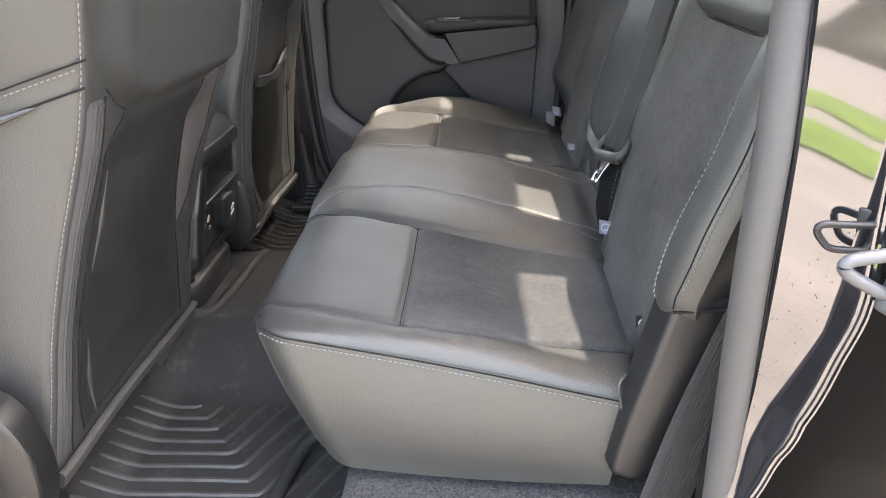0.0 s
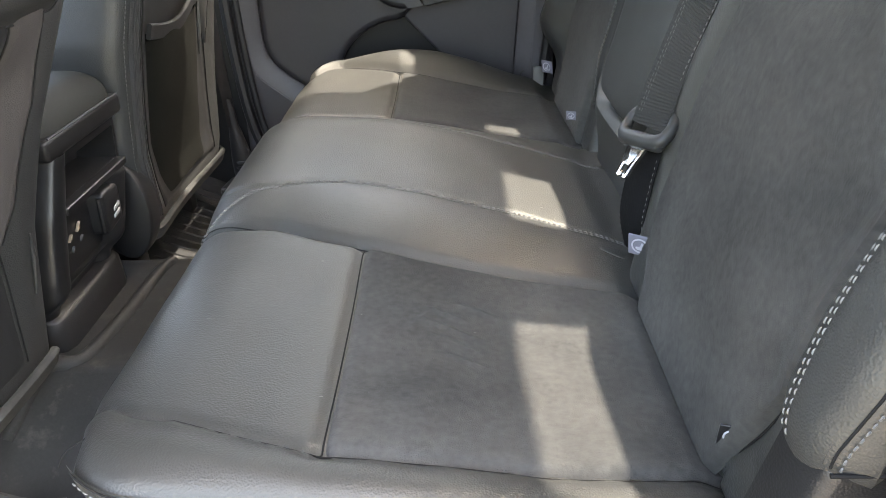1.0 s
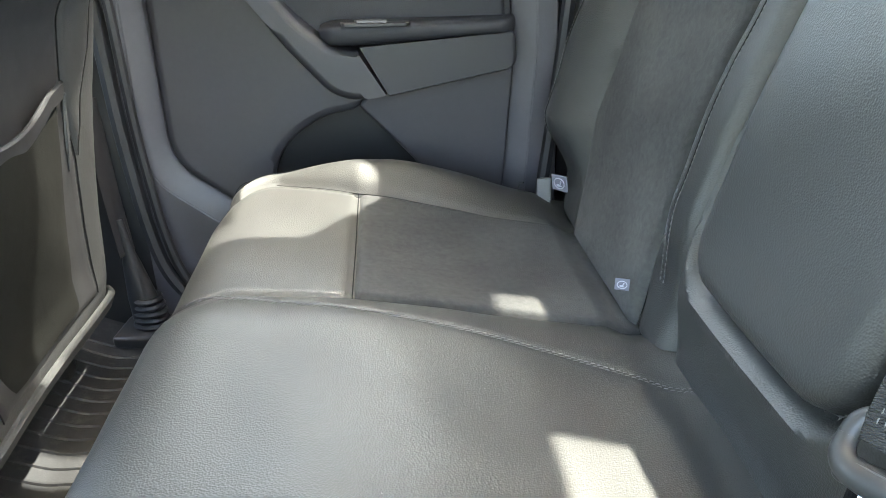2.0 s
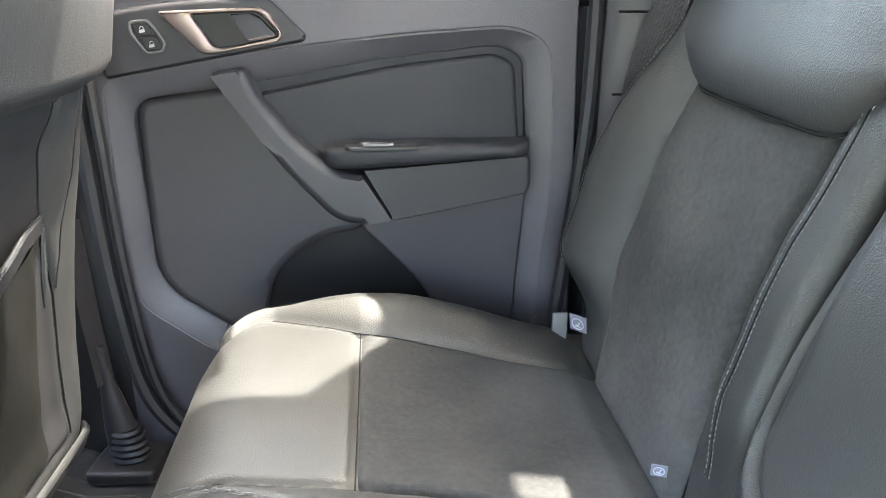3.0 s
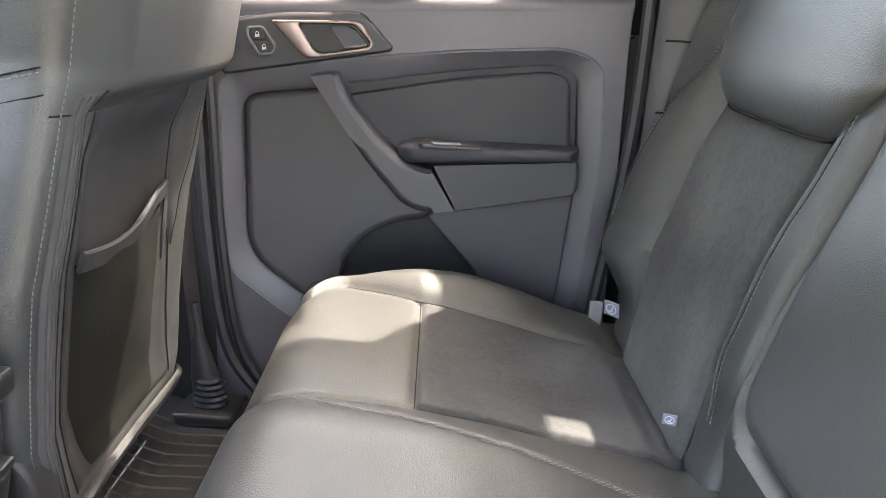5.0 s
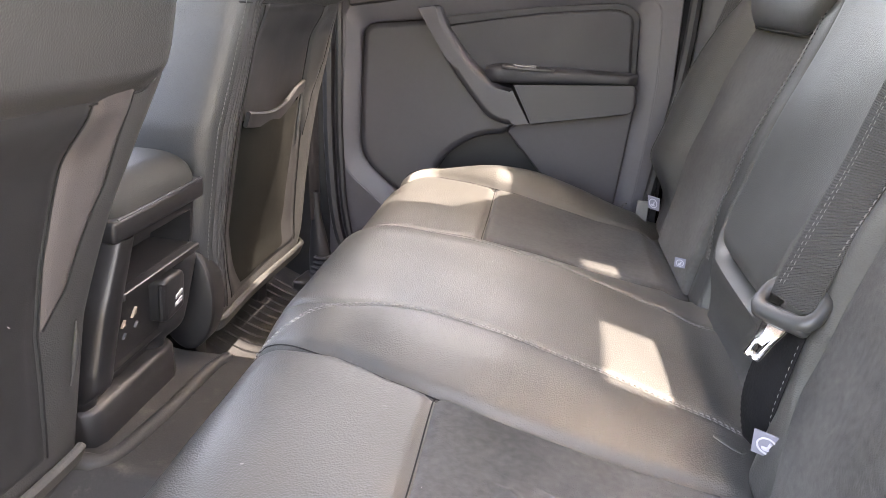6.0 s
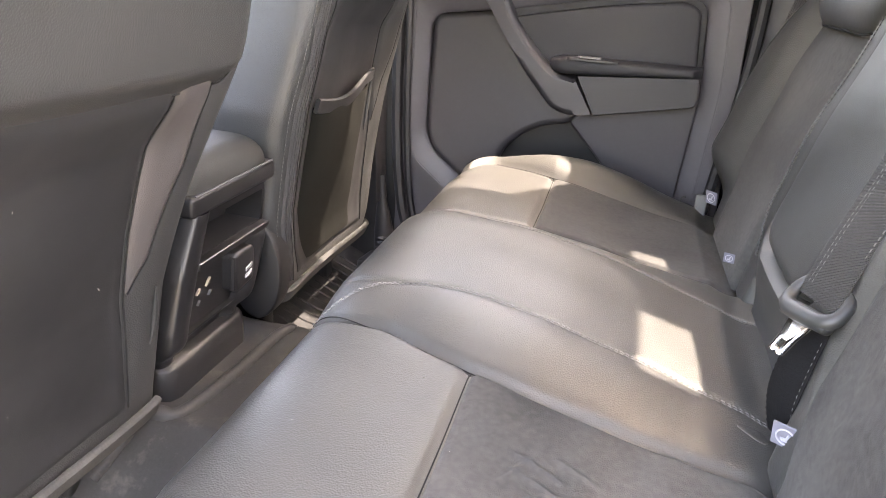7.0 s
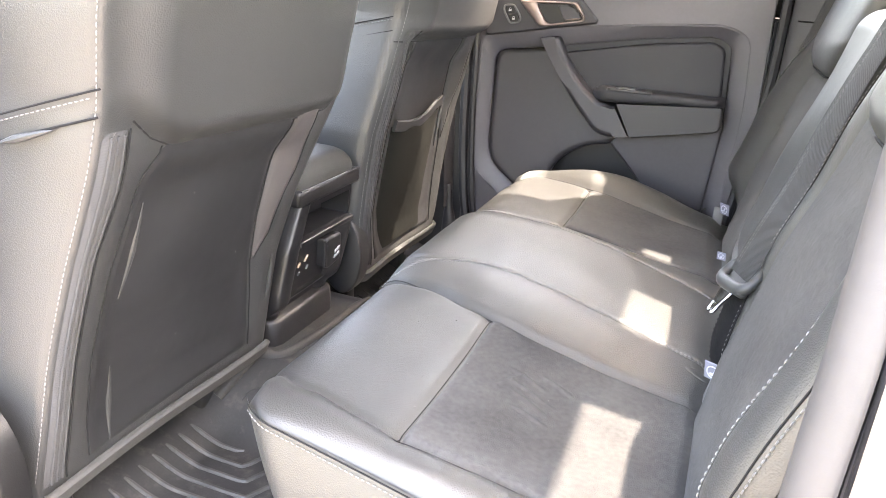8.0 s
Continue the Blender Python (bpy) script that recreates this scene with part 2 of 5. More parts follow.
def band(path, side, thick, half):
    """A strap: path, direction of its width at each point, thickness, half width."""
    p, t, _, _ = frames_of(path)
    side = np.broadcast_to(np.asarray(side, float), p.shape)
    half = np.broadcast_to(np.asarray(half, float), (len(p),))
    rings = []
    for i in range(len(p)):
        w = side[i] - t[i] * (side[i] @ t[i])
        w /= np.linalg.norm(w)
        nrm = np.cross(t[i], w)
        a, h = half[i], thick / 2
        k = min(0.002, a * 0.3)
        rings.append([p[i] + w * x + nrm * y for x, y in ((-a, -h * .3), (-a + k, -h), (a - k, -h), (a, -h * .3), (a, h * .3), (a - k, h), (-a + k, h), (-a, h * .3))])
    return loft(rings)


def resample(path, step):
    p = np.asarray(path, float)
    d = np.r_[0, np.cumsum(np.linalg.norm(np.diff(p, axis=0), axis=1))]
    k = max(2, int(d[-1] / step))
    s = np.linspace(0, d[-1], k)
    return np.stack([np.interp(s, d, p[:, i]) for i in range(3)], 1)


def stitch_run(path, up, length=0.0040, gap=0.0020, r=0.00062, lift=0.0006, slant=0.0):
    """Single stitches along a path, each a small thread loop half sunk in the leather."""
    p = resample(path, length + gap)
    up = np.asarray(up, float)
    parts = []
    for i in range(len(p) - 1):
        d = p[i + 1] - p[i]
        ln = np.linalg.norm(d)
        d = d / ln
        s = np.cross(d, up)
        s /= np.linalg.norm(s) + 1e-9
        u = np.cross(s, d)
        d = d + s * slant
        c = (p[i] + p[i + 1]) / 2 + u * lift
        h = length / 2
        ring = []
        for x, k, z in ((-h, 0.5, -0.5), (-h * .6, 1, 0.3), (h * .6, 1, 0.3), (h, 0.5, -0.5)):
            o = c + d * x + u * (z * r)
            ring.append([o + s * r * k * 1.1, o + u * r * k, o - s * r * k * 1.1, o - u * r * k])
        parts.append(loft(ring))
    return join(*parts)


def arc_poly(pts, radii, n=6):
    """A closed 2D outline with rounded corners; the same corner count gives the same point count."""
    pts = [np.array(q, float) for q in pts]
    radii = radii if isinstance(radii, (list, tuple)) else [radii] * len(pts)
    out = []
    for i, c in enumerate(pts):
        a, b = pts[i - 1] - c, pts[(i + 1) % len(pts)] - c
        la, lb = np.linalg.norm(a), np.linalg.norm(b)
        a, b = a / la, b / lb
        k = min(radii[i], la * 0.48, lb * 0.48)
        p0, p1 = c + a * k, c + b * k
        for t in np.linspace(0, 1, n):
            out.append((1 - t) ** 2 * p0 + 2 * t * (1 - t) * c + t * t * p1)
    return np.array(out)


def inset(poly, d):
    p = np.asarray(poly, float)
    e = np.roll(p, -1, 0) - p
    e /= np.linalg.norm(e, axis=1)[:, None] + 1e-12
    nrm = np.stack([-e[:, 1], e[:, 0]], 1)
    area = np.sum(p[:, 0] * np.roll(p[:, 1], -1) - np.roll(p[:, 0], -1) * p[:, 1])
    nrm *= 1 if area > 0 else -1
    m = nrm + np.roll(nrm, 1, 0)
    m /= np.maximum(np.linalg.norm(m, axis=1)[:, None], 1e-6)
    return p + m * d


def soft_inset(poly, d):
    """An inset that shrinks round tight corners, so that the outline never crosses itself."""
    p = np.asarray(poly, float)
    e = np.roll(p, -1, 0) - p
    ln = np.linalg.norm(e, axis=1) + 1e-9
    f = np.roll(e, 1, 0)
    area = np.sum(p[:, 0] * np.roll(p[:, 1], -1) - np.roll(p[:, 0], -1) * p[:, 1])
    ang = np.arctan2(f[:, 0] * e[:, 1] - f[:, 1] * e[:, 0], (f * e).sum(1)) * (1 if area > 0 else -1)
    r = np.where(ang > 1e-3, np.minimum(ln, np.roll(ln, 1)) / np.maximum(ang, 1e-3), 1.0)
    for k in (1, 1, 2):
        r = np.minimum(r, np.minimum(np.roll(r, k), np.roll(r, -k)))
    k = np.minimum(1.0, 0.85 * r / max(d, 1e-6))
    return p + (inset(p, d) - p) * k[:, None]


def plate(outline, place, depth, bevel=0.004, back=0.0, crown=0.0):
    """A bevelled slab: outline (a, b) put into space by place(a, b, h), from h=-back to h=depth, rounded edge, optional crowned face."""
    o = np.asarray(outline, float)
    rings = [(o, -back)]
    for k in range(4):
        a = k / 3 * math.pi / 2
        rings.append((soft_inset(o, bevel * (1 - math.cos(a))), depth - bevel * (1 - math.sin(a))))
    rings.append((soft_inset(o, bevel + 0.0012), depth))
    c = o.mean(0)
    if crown:
        last = rings[-1][0]
        for k in (0.85, 0.65, 0.4, 0.15):
            rings.append((c + (last - c) * k, depth + crown * (1 - k * k)))
    return loft([[place(a, b, h) for a, b in r] for r, h in rings])


def ring_plate(outer, inner, place, depth, bevel=0.004, back=0.0, inner_back=None):
    """A bevelled frame between two outlines of equal point number."""
    o, i = np.asarray(outer, float), np.asarray(inner, float)
    inner_back = back if inner_back is None else inner_back
    seq = [(o, -back), (o, depth - bevel), (inset(o, bevel * 0.35), depth - bevel * 0.3), (inset(o, bevel), depth),
           (inset(i, -bevel), depth), (inset(i, -bevel * 0.35), depth - bevel * 0.3), (i, depth - bevel), (i, -inner_back)]
    rings = [[place(a, b, h) for a, b in r] for r, h in seq]
    rings.append(rings[0])
    return loft(rings, cap=False)


def rounded_box(x0, x1, y0, y1, z0, z1, r=0.01, seg=3):
    bm = bmesh.new()
    bmesh.ops.create_cube(bm, size=1.0)
    for v in bm.verts:
        v.co = Vector(((x0 + x1) / 2 + v.co.x * (x1 - x0), (y0 + y1) / 2 + v.co.y * (y1 - y0), (z0 + z1) / 2 + v.co.z * (z1 - z0)))
    bmesh.ops.bevel(bm, geom=list(bm.edges), offset=r, segments=seg, affect="EDGES", profile=0.5)
    bm.verts.index_update()
    out = [tuple(v.co) for v in bm.verts], [tuple(v.index for v in f.verts) for f in bm.faces]
    bm.free()
    return out


def turn(vf, m):
    return [tuple(m @ Vector(v)) for v in vf[0]], vf[1]


def sstep(a, b, x):
    t = np.clip((np.asarray(x, float) - a) / (b - a), 0, 1)
    return t * t * (3 - 2 * t)


def bump1(x, w):
    return np.exp(-(np.asarray(x, float) / w) ** 2)


MID = 1.268  # the cab's middle line
ip = np.interp

# ---- ground and distance ----
def rect(x0, x1, y0, y1, z, n=2):
    return grid([[(x, y, z) for y in np.linspace(y0, y1, n)] for x in np.linspace(x0, x1, n)])


tagged(obj("ground", *rect(-400, 400, -400, 400, 0.0, 30), GRAVEL), "pale sandy gravel ground round the parked truck", "ground", kind="structure")
for k, (a, b) in enumerate(((-9.0, -6.2), (-16.0, -11.0))):
    strip = [[(x, y + 0.25 * math.sin(x * 0.7 + k) + 0.12 * math.sin(x * 2.3), 0.03 + 0.03 * math.sin(x * 1.7 + y)) for y in np.linspace(a, b, 24)] for x in np.linspace(-60, 60, 160)]
    tagged(obj("grass_verge", *grid(strip), GRASS), "strip of mown green grass beside the gravel", "grass", kind="stuff")

# ---- cab shell ----
def slab(name, x0, x1, y0, y1, z0, z1, mat, r=0.01, label="", cat=""):
    ob = obj(name, *rounded_box(x0, x1, y0, y1, z0, z1, r, 2), mat)
    return tagged(ob, label or "plain dark panel added to close or shade the cab", cat or "trim", kind="structure")


slab("roof", -1.35, 0.399, 0.70, 1.826, 1.76, 1.82, HEADLINER, 0.02, "pale cloth headliner under the truck roof", "ceiling")
slab("wall_rear", 0.46, 0.52, 0.66, 2.09, 0.60, 1.34, PLASTIC, 0.01, "dark rear cab wall below the back window", "wall")
slab("firewall", -1.80, -1.70, 0.45, 2.09, 0.3, 1.25, PLASTIC_DARK, 0.01, "dark dashboard wall ahead of the front seats", "wall")
slab("pillar_rear_near", 0.36, 0.52, 0.60, 0.72, 1.30, 1.76, PLASTIC, 0.01)
slab("pillar_rear_far", 0.36, 0.52, 1.90, 2.02, 1.30, 1.76, PLASTIC, 0.01)
slab("pillar_mid_near", -0.72, -0.60, 0.46, 0.56, 0.62, 1.74, PLASTIC, 0.015)
slab("side_front_near", -1.75, -0.72, 0.42, 0.54, 0.45, 1.34, PLASTIC, 0.02)
slab("side_front_far", -1.75, -0.72, 2.00, 2.12, 0.45, 1.34, PLASTIC, 0.02)
slab("sill_near", -0.72, 0.30, 0.40, 0.57, 0.45, 0.62, PLASTIC_DARK, 0.02)
slab("wall_side_far", -0.72, 0.56, 2.08, 2.12, 0.45, 1.36, PAINT, 0.01)
# unseen blocks added so that rear sunlight reaches the bench in patches
slab("sun_mask_near", 0.37, 0.52, 0.60, 0.905, 1.74, 1.80, PLASTIC, 0.01)
slab("sun_mask_middle", 0.37, 0.52, 1.142, 1.306, 1.74, 1.80, PLASTIC, 0.01)
slab("sun_mask_far", 0.37, 0.52, 1.455, 1.675, 1.74, 1.80, PLASTIC, 0.01)
slab("sun_mask_corner", 0.37, 0.52, 1.725, 1.93, 1.74, 1.80, PLASTIC, 0.01)
slab("roof_rail_near", -1.35, 0.40, 0.54, 0.70, 1.70, 1.80, PLASTIC, 0.02, "dark roof rail trim over the door opening")
slab("pillar_upper_near", 0.25, 0.38, 0.575, 0.64, 1.36, 1.72, PLASTIC, 0.01)
slab("underbody", -1.75, 0.52, 0.55, 2.06, 0.28, 0.60, PLASTIC_DARK, 0.03, "plain dark underside of the cab", "body panel")
slab("sill_far", -1.75, 0.52, 2.06, 2.12, 0.40, 0.62, PAINT, 0.02, "black painted sill below the far doors", "body panel")
rw = thing("rear_window", "clear rear cab window above the seats", "window", kind="structure")
pane = obj("pane", *turn(rounded_box(-0.002, 0.002, 0.66, 1.88, -0.215, 0.215, 0.001, 1), pose(0.475, 0, 1.55, 0, -8, 0)), GLASS, rw)
pane.visible_shadow = False

# ---- floor ----
def floor_z(x, y):
    t = sstep(0.985, 1.135, y) * sstep(1.55, 1.40, y)
    return 0.640 + 0.098 * t + 0.03 * sstep(-0.50, -0.60, x) * (1 - t)


sheet = [[(x, y, floor_z(x, y) - 0.012) for y in np.linspace(0.56, 2.08, 110)] for x in np.linspace(-1.70, 0.50, 60)]
tagged(obj("floor", *grid(sheet), CARPET), "dark carpeted cab floor with a raised tunnel", "floor", kind="structure")
tagged(obj("seat_riser", *rounded_box(-0.175, 0.50, 0.575, 1.96, 0.60, 0.752, 0.02, 3), CARPET), "grey carpeted riser under the rear bench", "floor", kind="structure")


def floor_mat():
    ob = thing("floor_mat", "dusty black rubber floor mat with raised ribs over the tunnel", "floor mat")
    xs, ys = np.linspace(-0.62, -0.175, 60), np.linspace(0.60, 1.97, 220)
    z = lambda x, y: floor_z(x, y) + 0.004 * bump1(y - 1.12, 0.008) + 0.004 * bump1(y - 1.41, 0.008) + 0.0015 * noise.noise((x * 9, y * 9, 2))
    obj("mat_sheet", *grid([[(x, y, z(x, y)) for y in ys] for x in xs]), RUBBER, ob)
    lip = smooth_path([(-0.20, 0.615, 0.652), (-0.262, 0.66, 0.655), (-0.285, 0.76, 0.655), (-0.272, 0.86, 0.66), (-0.25, 0.90, 0.67)], 8)
    obj("mat_lip", *tube([(x, y, z - 0.004) for x, y, z in lip], 0.010, 10), RUBBER, ob)
    # ribs: straight runs that turn into slanted ones
    for side in (0, 1):
        for k in range(13):
            y = 0.990 - 0.0292 * k
            x1 = -0.470 + 0.0222 * k
            x0 = -0.568
            pts = [(x0, y), (x1, y), (min(x1 + 0.5 * (0.99 - y), -0.20), min(y + 2 * (-0.20 - x1), 0.99) + 0.004)]
            if side:
                pts = [(a, 2 * MID - b) for a, b in pts]
            path = [(a, b, z(a, b) + 0.0004) for a, b in resample([(a, b, 0) for a, b in pts], 0.012)[:, :2]]
            w = [0.0020] + [0.0030 if side else 0.0040] * (len(path) - 2) + [0.0020]
            obj("rib", *tube(path, w, 6), RUBBER if side else RIB, ob)
    # worn crease where the mat bends up the tunnel
    crease = smooth_path([(-0.56, 1.05, z(-0.56, 1.05)), (-0.53, 1.12, z(-0.53, 1.12) + 0.002), (-0.49, 1.14, z(-0.49, 1.14) + 0.003), (-0.475, 1.25, z(-0.475, 1.25) + 0.003), (-0.47, 1.37, z(-0.47, 1.37) + 0.003), (-0.46, 1.41, z(-0.46, 1.41))], 10)
    obj("mat_fold", *tube([(x, y, z - 0.006) for x, y, z in crease], 0.012, 10), RUBBER, ob)


floor_mat()

# ---- far door ----
DY = 2.000


def on_door(a, b, h):
    return (a, DY - h, b)


door = tagged(new("door_1"), "closed rear truck door with grey plastic trim, armrest and bronze handle", "door", kind="structure")
base = arc_poly([(-0.475, 1.342), (-0.30, 1.350), (-0.05, 1.363), (0.15, 1.373), (0.212, 1.376), (0.225, 1.0), (0.235, 0.60), (-0.31, 0.60), (-0.475, 0.61)], [0.01, 0.02, 0.02, 0.02, 0.01, 0.05, 0.02, 0.02, 0.02], 8)
ledge = []
for x in np.linspace(-0.475, 0.213, 14):
    zt = 1.3400 + (x + 0.475) * 0.0520
    arc = [(0.0104 - 0.034 * (1 - math.cos(a)), zt + 0.022 * math.sin(a)) for a in np.linspace(0, math.pi / 2, 12)]
    ledge.append([(x, DY - h, z) for h, z in [(0.0104, zt - 0.006)] + arc + [(-0.05, zt + 0.021), (-0.05, zt - 0.03), (0.004, zt - 0.03)]])
obj("window_ledge", *loft(ledge), PLASTIC, door, sharp=60)
O = [(-0.447, 1.238), (-0.30, 1.266), (-0.05, 1.296), (0.120, 1.308), (0.176, 1.285), (0.190, 1.12), (0.172, 0.80), (-0.31, 0.792), (-0.452, 0.905)]
I = [(-0.415, 1.205), (-0.28, 1.222), (-0.05, 1.262), (0.105, 1.279), (0.138, 1.262), (0.152, 1.12), (0.135, 0.83), (-0.295, 0.835), (-0.412, 0.925)]
RO, RI = [0.03, 0.05, 0.05, 0.05, 0.04, 0.06, 0.03, 0.06, 0.05], [0.035, 0.05, 0.05, 0.03, 0.025, 0.06, 0.03, 0.05, 0.05]
o_out, i_out = arc_poly(O, RO, 8), arc_poly(I, RI, 8)
base_in = inset(o_out, 0.002)
obj("trim_panel", *ring_plate(base, base_in, on_door, 0.010, 0.003, 0.06, 0.02), PLASTIC, door, sharp=24)
slope = [(o_out, 0.0), (o_out, 0.0080), (inset(o_out, 0.0012), 0.0096), (inset(o_out, 0.0040), 0.0094), (inset(i_out, -0.0075), -0.0040), (inset(i_out, -0.0030), -0.0058), (inset(i_out, -0.0008), -0.0080), (i_out, -0.0110), (i_out, -0.055)]
slope = [[on_door(a, b, h) for a, b in r] for r, h in slope]
obj("border", *loft(slope + slope[:1], cap=False), PLASTIC, door, "sloping grained plastic border", sharp=24)
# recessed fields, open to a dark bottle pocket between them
# the recess's shade is put into the colour by a darker plastic
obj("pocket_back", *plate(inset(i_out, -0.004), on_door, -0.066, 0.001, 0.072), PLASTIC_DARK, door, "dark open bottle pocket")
fld = arc_poly([(-0.416, 1.206), (-0.28, 1.224), (-0.06, 1.06), (-0.10, 1.003), (-0.150, 0.997), (-0.205, 0.967), (-0.240, 0.925), (-0.262, 0.832), (-0.297, 0.832), (-0.414, 0.924)], [0.03, 0.01, 0.01, 0.02, 0.04, 0.04, 0.04, 0.005, 0.05, 0.05], 8)
obj("front_field", *plate(fld, lambda a, b, h: on_door(a, b, h - 0.015 * sstep(1.07, 1.21, b) * sstep(-0.20, -0.30, a)), -0.003, 0.014, 0.030), PLASTIC_SOFT, door)
low = arc_poly([(-0.10, 1.012), (-0.05, 1.06), (0.154, 1.09), (0.137, 0.828), (0.02, 0.828), (0.004, 0.900), (-0.045, 0.955)], [0.01, 0.01, 0.01, 0.03, 0.01, 0.05, 0.03], 8)
obj("lower_field", *plate(low, on_door, 0.002, 0.005, 0.05), PLASTIC_SOFT, door)
upf = arc_poly([(-0.285, 1.2235), (-0.05, 1.264), (0.105, 1.281), (0.140, 1.264), (0.154, 1.06), (-0.06, 1.05)], [0.01, 0.05, 0.03, 0.025, 0.01, 0.01], 8)
obj("upper_field", *plate(upf, on_door, -0.009, 0.003, 0.04), DOOR_CLOTH, door)
ins = arc_poly([(-0.247, 1.2125), (-0.05, 1.2515), (0.098, 1.2685), (0.127, 1.255), (0.139, 1.125), (-0.160, 1.115)], [0.012, 0.05, 0.022, 0.022, 0.02, 0.02], 8)
obj("upper_insert", *plate(ins, on_door, 0.005, 0.007, 0.02), DOOR_CLOTH, door, "leatherette insert above the armrest")


def on_grab(a, b, h):
    return (a, DY - h - 0.026 - 0.022 * sstep(1.25, 1.06, b), b)


gp = arc_poly([(-0.297, 1.245), (-0.250, 1.253), (-0.236, 1.218), (-0.180, 1.150), (-0.128, 1.112), (-0.093, 1.106), (-0.052, 1.040), (-0.096, 1.032), (-0.136, 1.042), (-0.210, 1.122)], [0.006, 0.012, 0.03, 0.06, 0.03, 0.004, 0.004, 0.02, 0.03, 0.05], 8)
obj("grab_handle", *plate(gp, on_grab, 0.012, 0.012, 0.045), PLASTIC_GRIP, door, "slanted moulded grab handle")
# armrest: padded top over a hard lower box
arm = []
for x in np.r_[np.linspace(-0.150, -0.11, 6), np.linspace(-0.10, 0.12, 16), np.linspace(0.127, 0.147, 6)]:
    e = max(0, (x - 0.120) / 0.027) ** 2
    f = max(0, (-0.118 - x) / 0.032) ** 2
    dep = 0.062 * (1 - 0.45 * e - 0.30 * f)
    zt, zb = 1.150 - 0.008 * f, 1.114 + 0.012 * sstep(-0.13, 0.14, x)
    ring = []
    for u in np.linspace(0, 2 * math.pi, 28, endpoint=False):
        c, s = math.copysign(abs(math.cos(u)) ** 0.55, math.cos(u)), math.copysign(abs(math.sin(u)) ** 0.6, math.sin(u))
        ring.append((x, DY + 0.004 - dep * (0.5 + 0.5 * c), (zt + zb) / 2 + (zt - zb) / 2 * s))
    arm.append(ring)
obj("armrest_pad", *loft(arm), DOOR_CLOTH, door, "padded armrest top")
box_o = arc_poly([(-0.0925, 1.114), (0.146, 1.132), (0.150, 1.076), (-0.0500, 1.037)], [0.003, 0.012, 0.02, 0.003], 6)
obj("armrest_box", *plate(box_o, on_door, 0.054, 0.007, 0.0), PLASTIC_GRIP, door)
plate_m = lambda a, b, h: (a, DY - 0.040 - (1.152 - b) * 0.9, 1.1505 + h - 0.004 * sstep(-0.12, -0.10, -a))
switch = arc_poly([(-0.120, 1.151), (-0.012, 1.151), (-0.016, 1.128), (-0.114, 1.128)], 0.008, 6)
obj("switch_plate", *plate(switch, plate_m, 0.003, 0.002, 0.002), PLASTIC_DARK, door)
key = arc_poly([(-0.098, 1.147), (-0.048, 1.147), (-0.050, 1.134), (-0.094, 1.134)], 0.004, 5)
obj("window_switch", *plate(key, plate_m, 0.0065, 0.002, 0.0), GREY_TRIM, door, "grey window switch")
# release handle
hz_o = arc_poly([(-0.440, 1.322), (-0.356, 1.338), (-0.229, 1.345), (-0.212, 1.343), (-0.164, 1.295), (-0.168, 1.286), (-0.440, 1.236)], [0.02, 0.04, 0.01, 0.012, 0.012, 0.006, 0.01], 7)
obj("handle_surround", *plate(hz_o, on_door, 0.0165, 0.007, 0.0), PLASTIC_GRIP, door, sharp=60)
bz_o = arc_poly([(-0.357, 1.326), (-0.222, 1.332), (-0.212, 1.327), (-0.195, 1.297), (-0.199, 1.289), (-0.288, 1.2705), (-0.306, 1.2712)], [0.005, 0.008, 0.008, 0.008, 0.006, 0.010, 0.010], 7)
bz_i = arc_poly([(-0.314, 1.3225), (-0.231, 1.3262), (-0.221, 1.3215), (-0.2005, 1.2965), (-0.2045, 1.2915), (-0.276, 1.2788), (-0.289, 1.2815)], [0.004, 0.007, 0.007, 0.006, 0.004, 0.006, 0.006], 7)
obj("handle_bezel", *ring_plate(bz_o, bz_i, on_door, 0.0240, 0.0035, 0.0), BRONZE, door, "satin bronze handle bezel")
obj("handle_cup", *plate(inset(bz_i, 0.0004), on_door, 0.0172, 0.001), PLASTIC_DARK, door)
lever = arc_poly([(-0.2650, 1.3225), (-0.234, 1.3240), (-0.225, 1.3195), (-0.203, 1.2960), (-0.2430, 1.2880)], [0.004, 0.006, 0.006, 0.003, 0.004], 6)
lever_ob = obj("release_lever", *plate(lever, lambda a, b, h: (a, DY - h - 0.004 * sstep(1.325, 1.29, b), b), 0.0205, 0.004, 0.0), PLASTIC_GRIP, door, "dark release lever in the bezel")
obj("lever_lip", *tube([(-0.241, DY - 0.0252, 1.2895), (-0.222, DY - 0.0258, 1.2925), (-0.206, DY - 0.0252, 1.2955)], [0.0012, 0.0026, 0.0012], 8), BRONZE, lever_ob, "satin bronze lever edge")
lk_o = arc_poly([(-0.397, 1.314), (-0.370, 1.317), (-0.349, 1.287), (-0.354, 1.273), (-0.378, 1.269), (-0.397, 1.298)], 0.008, 6)
lk_i = inset(lk_o, 0.0045)
obj("lock_rim", *ring_plate(lk_o, lk_i, on_door, 0.0200, 0.0015, 0.0), GREY_TRIM, door)
